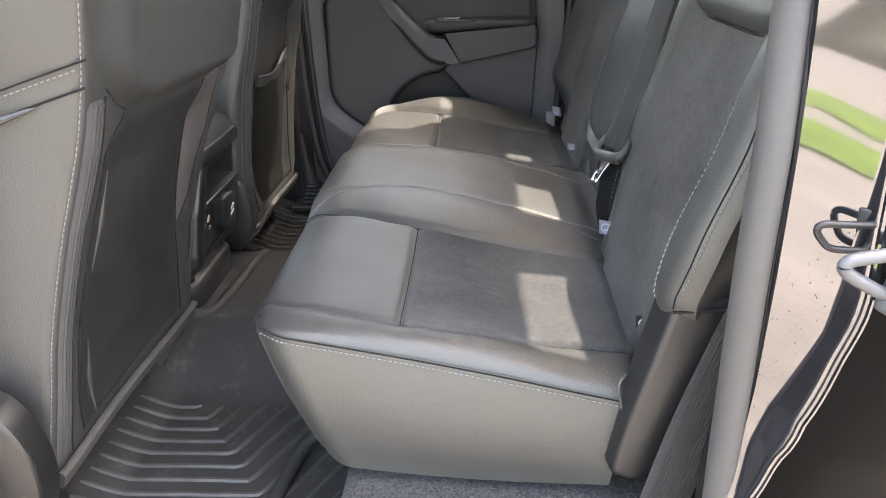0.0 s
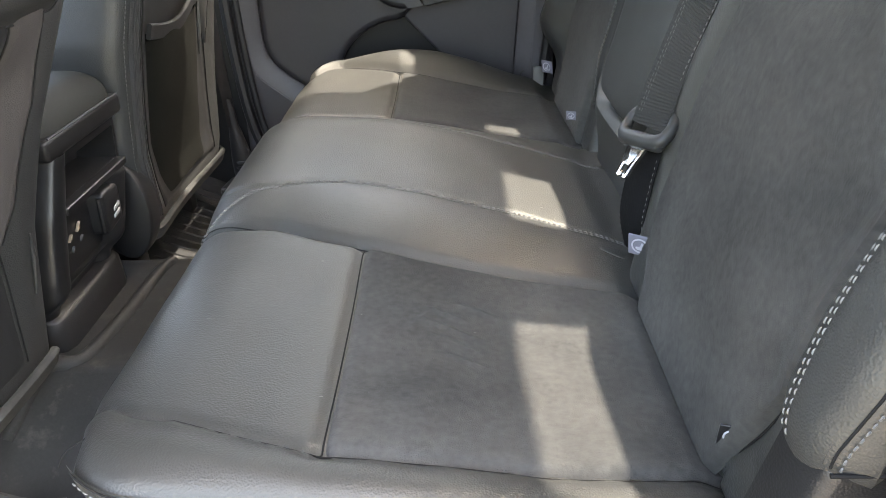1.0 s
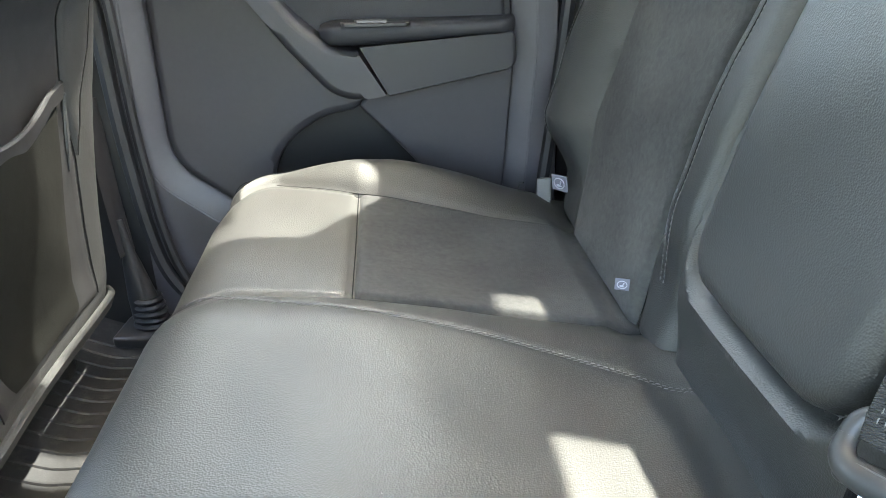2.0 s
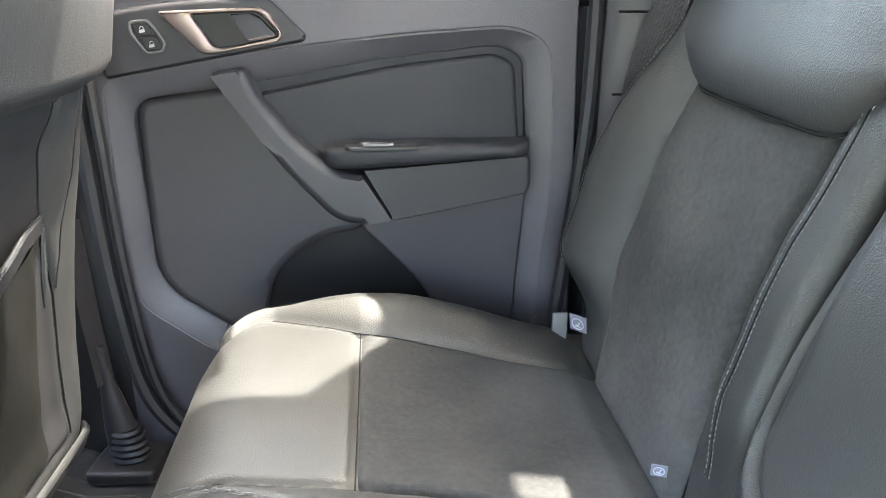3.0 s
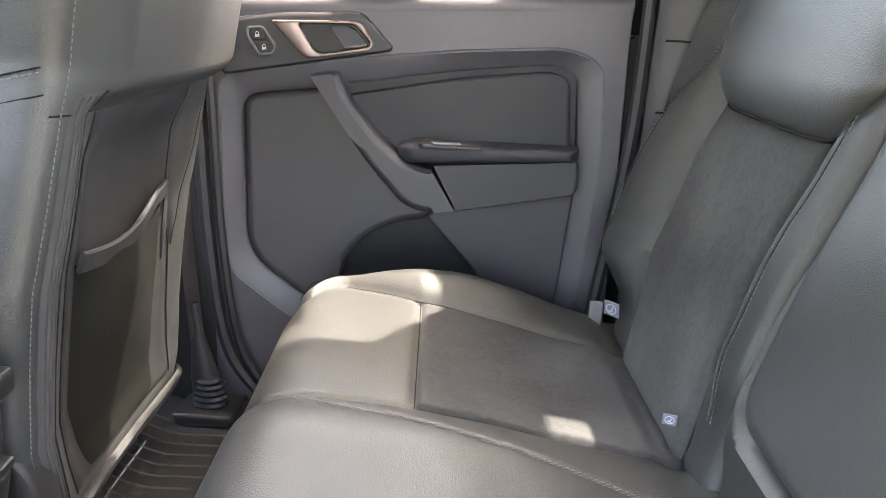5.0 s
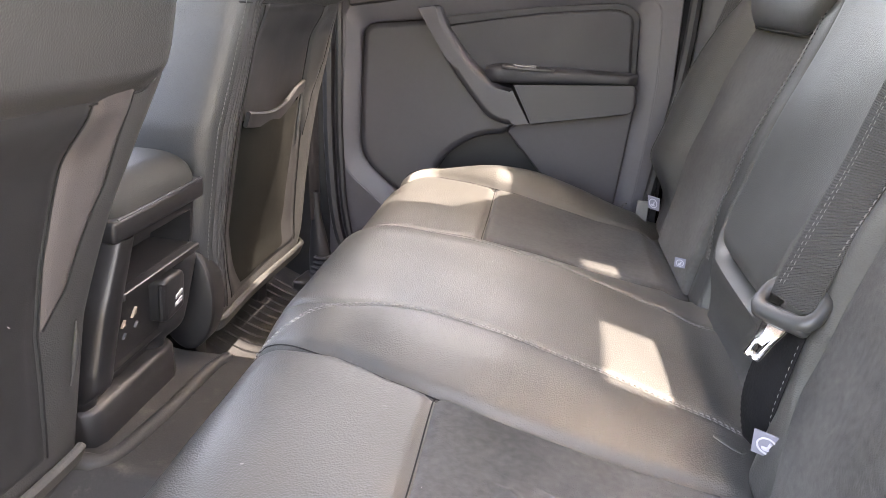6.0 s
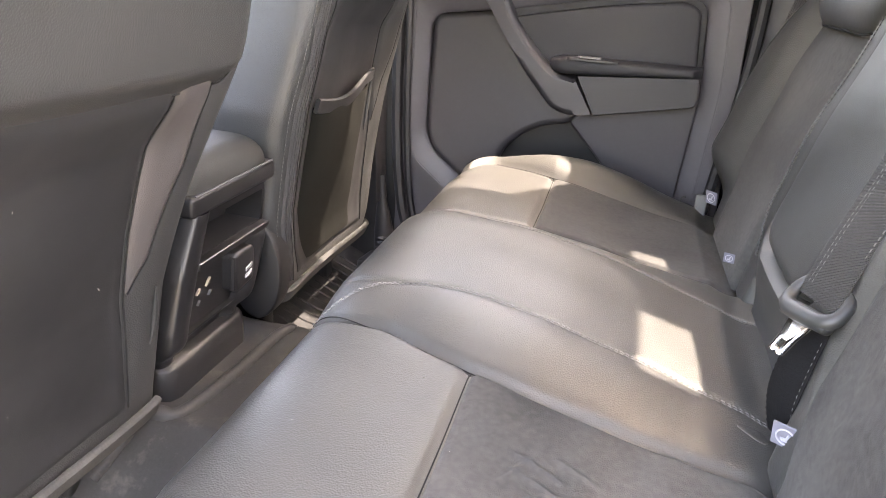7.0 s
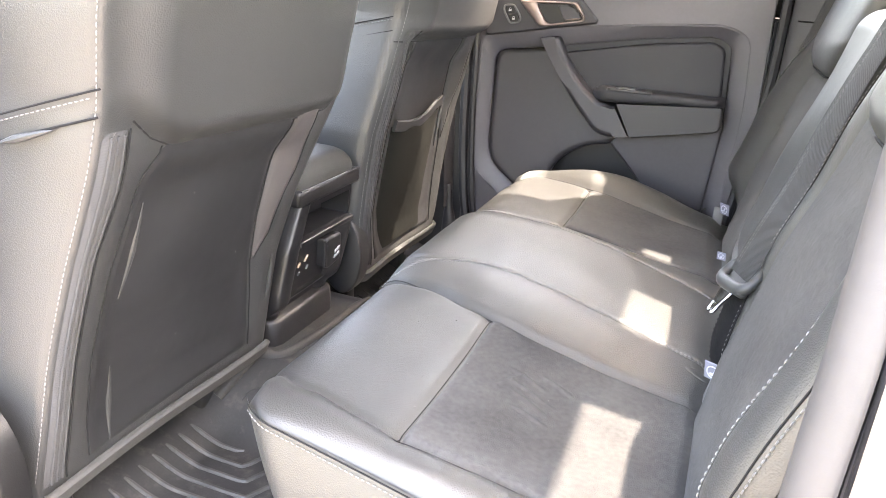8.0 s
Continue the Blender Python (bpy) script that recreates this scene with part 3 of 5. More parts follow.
for (a, b) in ((-0.3795, 1.3025), (-0.3690, 1.2835)):
    k_o = arc_poly([(a - 0.013, b + 0.008), (a + 0.008, b + 0.010), (a + 0.014, b - 0.007), (a - 0.008, b - 0.009)], 0.004, 5)
    kb = obj("lock_button", *plate(k_o, on_door, 0.0196, 0.0015, 0.0), PLASTIC_DARK, door)
    body = arc_poly([(a - 0.0035, b - 0.004), (a + 0.0035, b - 0.003), (a + 0.0035, b + 0.001), (a - 0.0035, b)], 0.0005, 3)
    shackle = [(a + 0.0025 * math.cos(t), DY - 0.0200, b + 0.001 + 0.0035 * math.sin(t)) for t in np.linspace(0, math.pi, 9)]
    obj("lock_symbol", *join(plate(body, on_door, 0.0202, 0.0002), tube(shackle, 0.0005, 5)), WHITE_PRINT, kb)
# glass and frame over the ledge
wf = thing("window_1", "bright rear door window above the trim", "window", kind="structure")
def on_glass(x, z, h):
    return (x, 2.035 - 0.486 * (z - 1.36) + h, z)


def glass_slab(x_z, t):
    n = len(x_z)
    return loft([[on_glass(x, z, h) for x, z in x_z] for h in (0.0, t)])


wp = obj("pane", *glass_slab([(-0.46, 1.36), (0.25, 1.36), (0.20, 1.79), (-0.40, 1.79)], 0.004), GLASS, wf, smooth=False)
wp.visible_shadow = False
# panel added out of view to cut the far cushion's sun patch
obj("corner_sun_mask", *glass_slab([(0.0, 1.33), (0.42, 1.33), (0.42, 1.83), (0.182, 1.83), (0.212, 1.60), (0.014, 1.424)], 0.02), PLASTIC_DARK, wf)
obj("window_frame", *tube([on_glass(-0.462, 1.36, 0.01), on_glass(-0.44, 1.58, 0.01), on_glass(-0.41, 1.80, 0.01)], 0.02, 8), PLASTIC_DARK, wf)
# unseen bar, added to keep the sun off the far footwell floor
obj("sun_mask_bar", *glass_slab([(-0.251, 1.37), (-0.135, 1.37), (0.045, 1.70), (-0.123, 1.70)], 0.012), PLASTIC_DARK, wf)
obj("window_frame", *tube([on_glass(-0.42, 1.803, 0.0), on_glass(0.24, 1.803, 0.0)], 0.018, 8), PLASTIC_DARK, wf)

# far pillars, seals and belts
tagged(obj("pillar_mid_far", *loft([[(-0.62, 1.965 - 0.1 * sstep(1.3, 1.75, z), z), (-0.50 + 0.02 * sstep(0.7, 1.2, z), 1.975 - 0.1 * sstep(1.3, 1.75, z), z), (-0.462, 1.995 - 0.1 * sstep(1.3, 1.75, z), z), (-0.462, 2.08, z), (-0.64, 2.08, z)] for z in np.linspace(0.6, 1.75, 24)]), PLASTIC_DARK), "dark plastic middle pillar trim", "pillar", kind="structure")
for x, w in ((-0.478, 0.012), (-0.455, 0.008)):
    tagged(obj("door_seal", *tube(smooth_path([(x - 0.01, 1.985, 1.45), (x, 1.975, 1.2), (x + 0.008, 1.972, 0.95), (x + 0.035, 1.965, 0.76), (x + 0.10, 1.96, 0.66)], 10), w, 8), SEAL), "soft black rubber door seal", "seal", kind="structure")
tagged(obj("door_seal", *tube(smooth_path([(0.232, 1.975, 1.45), (0.232, 1.972, 1.2), (0.214, 1.968, 1.0), (0.196, 1.962, 0.84)], 10), 0.011, 8), SEAL), "soft black rubber door seal", "seal", kind="structure")
tagged(obj("pillar_trim_far", *loft([[(0.245, 1.965, z), (0.262, 1.952, z), (0.40, 1.94, z), (0.455, 1.94, z), (0.455, 2.08, z), (0.25, 2.08, z)] for z in (0.62, 0.9, 1.135, 1.136, 1.217, 1.218, 1.328, 1.329, 1.5, 1.75)]), PLASTIC_GRIP), "stepped dark plastic rear pillar trim", "pillar", kind="structure")
for z in (1.217, 1.328):
    tagged(obj("trim_joint", *tube([(0.258, 1.951, z), (0.40, 1.9375, z)], 0.0018, 6), SEAM), "thin joint in the pillar trim", "trim", kind="structure")
fb = thing("far_seat_belt", "dark woven rear seat belt hanging beside the pillar", "seat belt")
fb_path = smooth_path([(0.345, 1.890, 1.50), (0.322, 1.902, 1.42), (0.306, 1.908, 1.37), (0.290, 1.912, 1.31), (0.272, 1.914, 1.24), (0.262, 1.926, 1.10), (0.250, 1.926, 0.97), (0.240, 1.922, 0.90)], 8)
fb_path = [np.array(p) + (0.014, 0, 0) for p in fb_path]
fb_side = np.array((1, -0.05, -0.28)) / math.sqrt(1.081)
obj("webbing", *band(fb_path, fb_side, 0.0024, 0.0235), WEBBING, fb)
obj("woven_ribs", *join(*[band([p + fb_side * o for p in fb_path], fb_side, 0.0042, 0.0010) for o in np.linspace(-0.018, 0.018, 9)]), WEBBING, fb)
tagged(obj("belt_end_trim", *rounded_box(0.166, 0.188, 1.842, 1.848, 0.870, 0.932, 0.0025), STRAP_PALE), "pale grey fabric strap end beside the seat", "strap")

# ---- rear bench ----



def edge_y(x):
    return ip(x, [-0.275, 0.16], [0.700, 0.668]) + 0.024 * np.clip((-0.215 - np.asarray(x, float)) / 0.05, 0, 1) ** 2.2


def edge_z(x):
    return ip(x, [-0.275, 0.16], [0.957, 0.880])


S1 = ([-0.28, -0.20, -0.15, -0.10, -0.05, 0.0, 0.10, 0.20], [1.102, 1.088, 1.062, 1.044, 1.034, 1.028, 1.021, 1.011])     # hump, near side
S2 = ([-0.285, -0.27, -0.25, -0.22, -0.18, -0.14, -0.10, 0.0, 0.10, 0.20], [1.100, 1.122, 1.145, 1.165, 1.176, 1.174, 1.167, 1.147, 1.128, 1.101])  # stitched, near side
S3 = ([-0.28, -0.19, -0.10, 0.0, 0.10, 0.20], [1.500, 1.468, 1.438, 1.411, 1.381, 1.346])     # stitched, far side
S4 = ([-0.28, -0.10, 0.05, 0.20], [1.505, 1.484, 1.478, 1.474])                   # hump, far side
S0 = ([-0.28, -0.255, -0.235, -0.21, -0.17, -0.10, 0.05, 0.20], [0.732, 0.754, 0.768, 0.770, 0.756, 0.733, 0.738, 0.752])     # near bolster
S5 = ([-0.28, -0.21, -0.10, 0.05, 0.20], [1.838, 1.822, 1.783, 1.765, 1.744])     # far bolster


def seam_y(s, x):
    return ip(x, *s)


def cushion_z(x, y):
    """Height of the seat cushion's top."""
    x, y = np.asarray(x, float), np.asarray(y, float)
    z = 0.946 - 0.048 * sstep(-0.14, 0.22, x)
    z = z - 0.016 * bump1(x - 0.02, 0.13) * (bump1(y - 0.89, 0.13) + 0.8 * bump1(y - 1.63, 0.13))
    hump = np.sin(np.clip((y - seam_y(S1, x)) / 0.10, 0, 1) * math.pi / 2) * np.sin(np.clip((seam_y(S4, x) - y) / 0.09, 0, 1) * math.pi / 2)
    z = z + 0.047 * np.sin(np.clip((y - seam_y(S5, x) + 0.004) / 0.085, 0, 1) * math.pi / 2) * sstep(0.24, -0.06, x) + 0.013 * sstep(-0.01, 0.04, seam_y(S0, x) - y) * sstep(0.20, -0.02, x)
    z = z + 0.018 * hump * (1 - 0.35 * sstep(0.05, 0.2, x))
    for s, dep, wid in ((S0, 0.004, 0.006), (S1, 0.007, 0.007), (S4, 0.005, 0.006), (S5, 0.004, 0.006), (S2, 0.0025, 0.005), (S3, 0.0025, 0.005)):
        z = z - dep * bump1(y - seam_y(s, x), wid)
    for y0, y1 in ((S0, S1), (S4, S5)):
        inside = (y > seam_y(y0, x)) & (y < seam_y(y1, x))
        z = z - np.where(inside, 0.004 * bump1(x + 0.10, 0.006), 0)
    # the rear edge tucks under the backrests
    z = z - (0.011 - 0.007 * sstep(0.0, 0.05, y - seam_y(S1, x)) * sstep(0.0, 0.05, seam_y(S4, x) - y)) * sstep(0.160, 0.192, x)
    # soft creases of the sat-on leather and suede
    z = z + 0.0004 * np.sin(x * 61 + 3 * np.sin(y * 9)) + 0.0004 * np.sin(y * 47 + x * 21)
    return z


def cushion_top(x, y, off=0.0):
    """A point on the cushion with its rounded side edges."""
    yn, yf = edge_y(x), 2 * MID - edge_y(x)
    z = cushion_z(x, y)
    near_e = y - yn
    for e in (near_e, yf - y):
        k = np.clip(1 - e / 0.055, 0, 1)
        z = z - np.maximum(z - edge_z(x), 0.004) * (1 - np.sqrt(1 - k * k * 0.999)) * (1.0 if e is near_e else 0.45)
    return np.array([x, y, z + off])


def nose_len(y):
    """How far the front edge stands out; less at the rounded corners."""
    return 0.056 + 0.024 * float(sstep(0.70, 0.80, y)) * float(sstep(1.96, 1.72, y))


NOSE_P = 0.78


def nose_drop(y):
    """How far the front edge rolls down; the corners stay crisp."""
    return 0.009 + 0.041 * float(sstep(0.0, 0.09, y - 0.70))


def cushion_pt(x, y, off=0.0):
    """The same, carried on over the rounded front edge."""
    if x >= -0.215:
        return cushion_top(x, y, off)
    p = cushion_top(-0.215, y, 0.0)
    s = min(1.0, (-0.215 - x) / nose_len(y)) ** (1 / NOSE_P)
    c = math.sqrt(1 - s * s)
    return np.array([x - off * s, y, p[2] - nose_drop(y) * (1 - c ** NOSE_P) + off * c])


def under_insert(x, y):
    """How far the cover lies below the suede inserts."""
    m = 0.0
    for a, b in ((S0, S1), (S4, S5)):
        m += sstep(0.001, 0.007, y - seam_y(a, x)) * sstep(0.001, 0.007, seam_y(b, x) - y)
    return 0.006 * m * sstep(-0.0985, -0.092, x)


CREASES = (((-0.045, 0.945), (0.005, 0.930)), ((-0.040, 0.925), (0.020, 0.905)), ((-0.030, 0.905), (0.015, 0.885)), ((-0.05, 0.90), (-0.02, 0.95)), ((-0.005, 0.955), (0.035, 0.94)), ((-0.02, 0.875), (0.02, 0.865)))


def crease(x, y):
    """Pressed marks in the near suede."""
    h = 0.0
    for (ax, ay), (bx, by) in CREASES:
        dx, dy = bx - ax, by - ay
        t = min(1, max(0, ((x - ax) * dx + (y - ay) * dy) / (dx * dx + dy * dy)))
        d = math.hypot(x - ax - t * dx, y - ay - t * dy)
        h += 0.0024 * math.exp(-(d / 0.0030) ** 2) * math.sin(math.pi * (0.1 + 0.8 * t))
    return h


def build_bench():
    bench = thing("rear_bench_cushion", "black leather rear bench cushion with charcoal suede inserts and grey stitching", "car seat")
    ws = np.unique(np.r_[np.linspace(0, 0.06, 16), np.linspace(0.06, 0.94, 300), np.linspace(0.94, 1, 16)])
    rings = []
    for w in ws:
        ring = []
        xs = np.r_[np.linspace(0.27, -0.085, 70), np.linspace(-0.0875, -0.1125, 8), np.linspace(-0.117, -0.215, 18)]
        for x in xs:
            y = edge_y(x) + w * 2 * (MID - edge_y(x))
            ring.append(cushion_top(x, y, -under_insert(x, y)))
        top = ring[-1]
        for a in np.linspace(0.07, 1, 16) * math.pi / 2:
            x = -0.215 - nose_len(top[1]) * math.sin(a) ** NOSE_P * (1 - 0.16 * (1 - float(sstep(0, 0.07, w))))
            ring.append(np.array([x, edge_y(x) + w * 2 * (MID - edge_y(x)), top[2] - nose_drop(top[1]) * (1 - max(0.0, math.cos(a)) ** NOSE_P)]))
        nose = ring[-1]
        for t in np.linspace(0.1, 1, 10):
            ring.append(np.array([nose[0] + (-0.202 - nose[0]) * t - 0.006 * math.sin(math.pi * t), nose[1], nose[2] + (0.778 - nose[2]) * t]))
        ring.append(np.array([0.27, nose[1], 0.778]))
        rings.append(ring)
    obj("cushion_cover", *loft(rings), LEATHER, bench)
    # the cover's side gussets
    for near in (True, False):
        sheet = []
        for s in np.linspace(0, 1, 64) ** 1.5:
            x0 = -0.2625 if near else -0.271
            xt = x0 + s * (0.160 - x0)
            xb = x0 + 0.069 + s * (0.140 - x0 - 0.069)
            zt = cushion_pt(xt, edge_y(xt) + 0.001 if near else 2 * MID - edge_y(xt) - 0.001)[2]
            row = []
            for t in np.linspace(0, 1, 16):
                x = xt + (xb - xt) * t - 0.004 * math.sin(math.pi * t) * (1 - s)
                out = 0.010 * math.sin(math.pi * min(1, t * 1.05)) * math.sin(math.pi * min(1, 0.15 + s * 0.85)) ** 0.5
                y = edge_y(xt) - 0.002 - out - 0.004 * t
                row.append((x, y if near else 2 * MID - y, zt + (0.773 - 0.006 * math.sin(math.pi * s) - zt) * t))
            sheet.append(row)
        obj("cushion_side", *grid(sheet), LEATHER, bench)
        line = [(x, (edge_y(x) - 0.0035) if near else 2 * MID - edge_y(x) + 0.0035, cushion_pt(x, edge_y(x) + 0.001 if near else 2 * MID - edge_y(x) - 0.001)[2]) for x in np.linspace(-0.256 if near else -0.262, 0.157, 80)]
        side = -1 if near else 1
        for low in (0.008,):
            obj("stitching", *stitch_run([(x, y - side * -0.0006, z - low) for x, y, z in line], (0, side, 0.3)), THREAD, bench)
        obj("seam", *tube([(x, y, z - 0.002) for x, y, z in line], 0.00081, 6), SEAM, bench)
        flap = smooth_path([(0.150, 0.668, 0.917), (0.1445, 0.664, 0.914), (0.142, 0.662, 0.902), (0.147, 0.662, 0.877), (0.145, 0.663, 0.837), (0.137, 0.668, 0.805)], 8)
        obj("piping", *tube([(x, y if near else 2 * MID - y, z) for x, y, z in flap], 0.0017, 8), LEATHER, bench)
    # suede inserts
    for a, b in ((S0, S1), (S4, S5)):
        sheet = []
        for s in np.linspace(0, 1, 150):
            x = -0.0975 + s * (0.262 + 0.0975)
            y0, y1 = seam_y(a, x) + 0.0015, seam_y(b, x) - 0.0015
            row = []
            for t in np.linspace(0, 1, 130):
                e = min(t, 1 - t) * (y1 - y0)
                drop = 0.004 * math.exp(-e / 0.003) + 0.004 * math.exp(-(x + 0.0975) / 0.003)
                row.append(cushion_top(x, y0 + t * (y1 - y0), 0.003 - drop + 0.0005 * noise.noise((x * 22, y0 * 9 + t * 7, 0)) + (crease(x, y0 + t * (y1 - y0)) if a is S0 else 0)))
            sheet.append(row)
        obj("seat_insert", *grid(sheet), SUEDE, bench, "mottled charcoal suede insert")
        obj("seam", *tube([cushion_top(-0.0995, y, 0.0005) for y in np.linspace(seam_y(a, -0.1), seam_y(b, -0.1), 60)], 0.00074, 6), SEAM, bench)
    for s in (S0, S1, S4, S5):
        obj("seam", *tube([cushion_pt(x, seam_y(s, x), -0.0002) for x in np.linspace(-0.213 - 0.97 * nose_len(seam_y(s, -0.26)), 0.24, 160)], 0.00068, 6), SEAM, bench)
    for s, w in ((S2, 1), (S3, -1)):
        for off in (0.0022, -0.0022):
            line = [cushion_pt(x, seam_y(s, x) + off, 0.0004) for x in np.linspace(-0.213 - 0.97 * nose_len(seam_y(s, -0.25)), 0.22, 220)]
            obj("stitching", *stitch_run(line, (0, 0, 1), slant=0.25 * w), THREAD, bench)
    # creased leather tab over the child-seat anchor
    tab = []
    for q, h in ((1.0, -0.0008), (0.93, 0.0006), (0.75, 0.0011), (0.4, 0.0011), (0.1, 0.0010)):
        ring = []
        for k in np.linspace(0, 2 * math.pi, 28, endpoint=False):
            x, y = 0.172 + 0.016 * q * math.cos(k), 1.079 + 0.0080 * q * math.sin(k) * (1 + 0.4 * math.cos(k)) - 0.16 * 0.016 * q * math.cos(k)
            ring.append(cushion_top(x, y, h))
        tab.append(ring)
    obj("anchor_tab", *loft(tab), LEATHER, bench)
    return bench


build_bench()


def back_x(z):
    return 0.19 + 0.30 * (z - 0.935)


def pad(zs, ya, yb, face, thick, front, rnd=0.025, sgn=1, n=54, top_r=0.03, bot_r=0.02, back=None, taper=0.0):
    """An upholstered block: rings in plan from zs[0] to zs[-1]; face(z) is its front, front(s, y, z) the bulge out of it."""
    rings = []
    z0, z1 = zs[0], zs[-1]
    for z in zs:
        y0, y1 = ya(z), yb(z)
        k = 0.0
        if z1 - z < top_r:
            q = 1 - (z1 - z) / top_r
            k = top_r * (1 - math.sqrt(max(0, 1 - q * q)))
        if z - z0 < bot_r:
            q = 1 - (z - z0) / bot_r
            k = max(k, bot_r * (1 - math.sqrt(max(0, 1 - q * q))))
        th = thick if back is None else back(z)
        k = min(k, th * 0.45)
        y0, y1 = y0 + k * 0.7, y1 - k * 0.7
        ring = []
        fr = []
        for s in np.r_[np.linspace(0, 0.12, 12)[:-1], np.linspace(0.12, 0.88, n - 22), np.linspace(0.88, 1, 12)[1:]]:
            y = y0 + s * (y1 - y0)
            d = min(s, 1 - s) * (y1 - y0)
            c = rnd * (1 - math.sqrt(max(0, 1 - max(0, 1 - d / rnd) ** 2)))
            fr.append((face(z) + sgn * (k + c) - sgn * front(s, y, z), y, z))
        ring += fr
        for s in np.linspace(1, 0, 10):
            ring.append((face(z) + sgn * (th - k - 0.012 * (2 * s - 1) ** 4), y0 + taper + s * (y1 - y0 - taper), z))
        rings.append(ring)
    return loft(rings)


def surf_patch(surf, a, b, t0, t1, n, m, off, tuck=0.004, soft=0.004):
    """A cover panel lying on a surface: surf(y, z, off), between a(z) and b(z)."""
    sheet = []
    for z in np.linspace(t0, t1, n):
        row = []
        for s in np.linspace(0, 1, m):
            y = a(z) + s * (b(z) - a(z))
            e = min(min(s, 1 - s) * (b(z) - a(z)), z - t0, t1 - z)
            row.append(surf(y, z, off - tuck * math.exp(-max(e, 0) / soft)))
        sheet.append(row)
    return grid(sheet)


def outer_block(far):
    """One outer rear backrest with its bolsters, suede insert, stitching and saddle headrest."""
    if far:
        oz, oy = [0.90, 0.957, 1.02, 1.12, 1.21, 1.31, 1.42], [1.825, 1.866, 1.892, 1.903, 1.884, 1.838, 1.81]
        sz, so = [0.88, 0.93, 1.05, 1.18, 1.262, 1.32], [1.715, 1.735, 1.778, 1.782, 1.775, 1.77]
        si = [1.478, 1.480, 1.492, 1.495, 1.485, 1.48]
        iz, iy = [0.90, 1.01, 1.108, 1.217, 1.286, 1.42], [1.405, 1.412, 1.418, 1.415, 1.408, 1.400]
        ow, iw = (lambda z: ip(z, oz, oy)), (lambda z: ip(z, iz, iy))
        y_lo, y_hi = iw, ow
        s_lo, s_hi = (lambda z: ip(z, sz, si)), (lambda z: ip(z, sz, so))
    else:
        oz, oy = [0.90, 0.957, 1.007, 1.064, 1.178, 1.256, 1.42], [0.70, 0.662, 0.634, 0.624, 0.621, 0.628, 0.68]
        sz, so = [0.88, 0.93, 1.0, 1.064, 1.178, 1.262, 1.32], [0.76, 0.745, 0.712, 0.712, 0.704, 0.706, 0.71]
        si = [0.985, 0.995, 1.035, 1.045, 1.045, 1.035, 1.03]
        iz, iy = [0.90, 1.01, 1.108, 1.217, 1.42], [1.065, 1.085, 1.095, 1.095, 1.095]
        ow, iw = (lambda z: ip(z, oz, oy)), (lambda z: ip(z, iz, iy))
        y_lo, y_hi = ow, iw
        s_lo, s_hi = (lambda z: ip(z, sz, so)), (lambda z: ip(z, sz, si))
    z0 = 0.885
    set_back = 0.020 if far else 0.0

    def face(z):
        return back_x(z) + set_back

    def front(s, y, z):
        d = (y - s_hi(z)) if far else (s_lo(z) - y)
        e = (s_lo(z) - y) if far else (y - s_hi(z))
        bol = (0.030 * sstep(-0.01, 0.045, d) + 0.024 * sstep(0.02, 0.095, d) * sstep(1.35, 1.25, z) if far else 0.042 * sstep(-0.035, 0.045, d)) * sstep(0.93, 1.03, z) + (0.020 if far else 0.014) * sstep(-0.01, 0.03, e) * sstep(0.95, 1.05, z)
        groove = 0.006 * (bump1(d, 0.006) + bump1(e, 0.006))
        belly = 0.012 * math.sin(math.pi * min(1, max(0, (z - 0.9) / 0.42))) * (1 - (2 * s - 1) ** 2)
        return bol - groove + belly + 0.0015 * math.sin(z * 40 + y * 13)

    def surf(y, z, off):
        s = (y - y_lo(z)) / (y_hi(z) - y_lo(z))
        return (face(z) - front(s, y, z) - off, y, z)

    back = thing("rear_seat_back", "reclined black leather rear backrest with a charcoal suede middle", "car seat", "rear backrests")
    obj("backrest_cover", *pad(np.linspace(z0, 1.385, 84), y_lo, y_hi, face, 0.085, front, 0.018 if far else 0.028, taper=0.0 if far else 0.045), LEATHER, back)
    obj("back_insert", *surf_patch(surf, lambda z: s_lo(z) + 0.001, lambda z: s_hi(z) - 0.001, 0.893, 1.285, 80, 60, 0.0075, 0.006), SUEDE, back, "mottled charcoal suede insert")
    for f in (s_lo, s_hi):
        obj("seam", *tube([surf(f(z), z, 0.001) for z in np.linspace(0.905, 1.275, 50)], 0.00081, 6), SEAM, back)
    if far:
        lines = [(lambda z: ow(z) - 0.013, 1.0, 1.33), (lambda z: s_lo(z) - 0.0300, 0.96, 1.32), (lambda z: s_lo(z) - 0.0375, 0.96, 1.32)]
    else:
        inner = lambda z: ip(z, [1.0, 1.012, 1.03, 1.06, 1.1, 1.2, 1.3], [0.664, 0.668, 0.671, 0.674, 0.678, 0.685, 0.695])
        lines = [(inner, 1.010, 1.30), (lambda z: inner(z) + 0.0055, 1.012, 1.16), (lambda z: iw(z) - 0.022, 0.985, 1.32)]
    for f, a, b in lines:
        obj("stitching", *stitch_run([surf(f(z), z, 0.0006 if far and b > 1.325 else 0.0008) for z in np.linspace(a, b, 90)], (-1, 0, 0.3), r=0.00064), THREAD, back)
    if far:
        obj("seam", *tube([surf(ow(z) - 0.0098, z, -0.0008) for z in np.linspace(1.0, 1.33, 60)], 0.00081, 6), SEAM, back)
        obj("seam", *tube([surf(s_lo(z) - 0.0338, z, 0.0002) for z in np.linspace(0.96, 1.32, 60)], 0.00081, 6), SEAM, back)
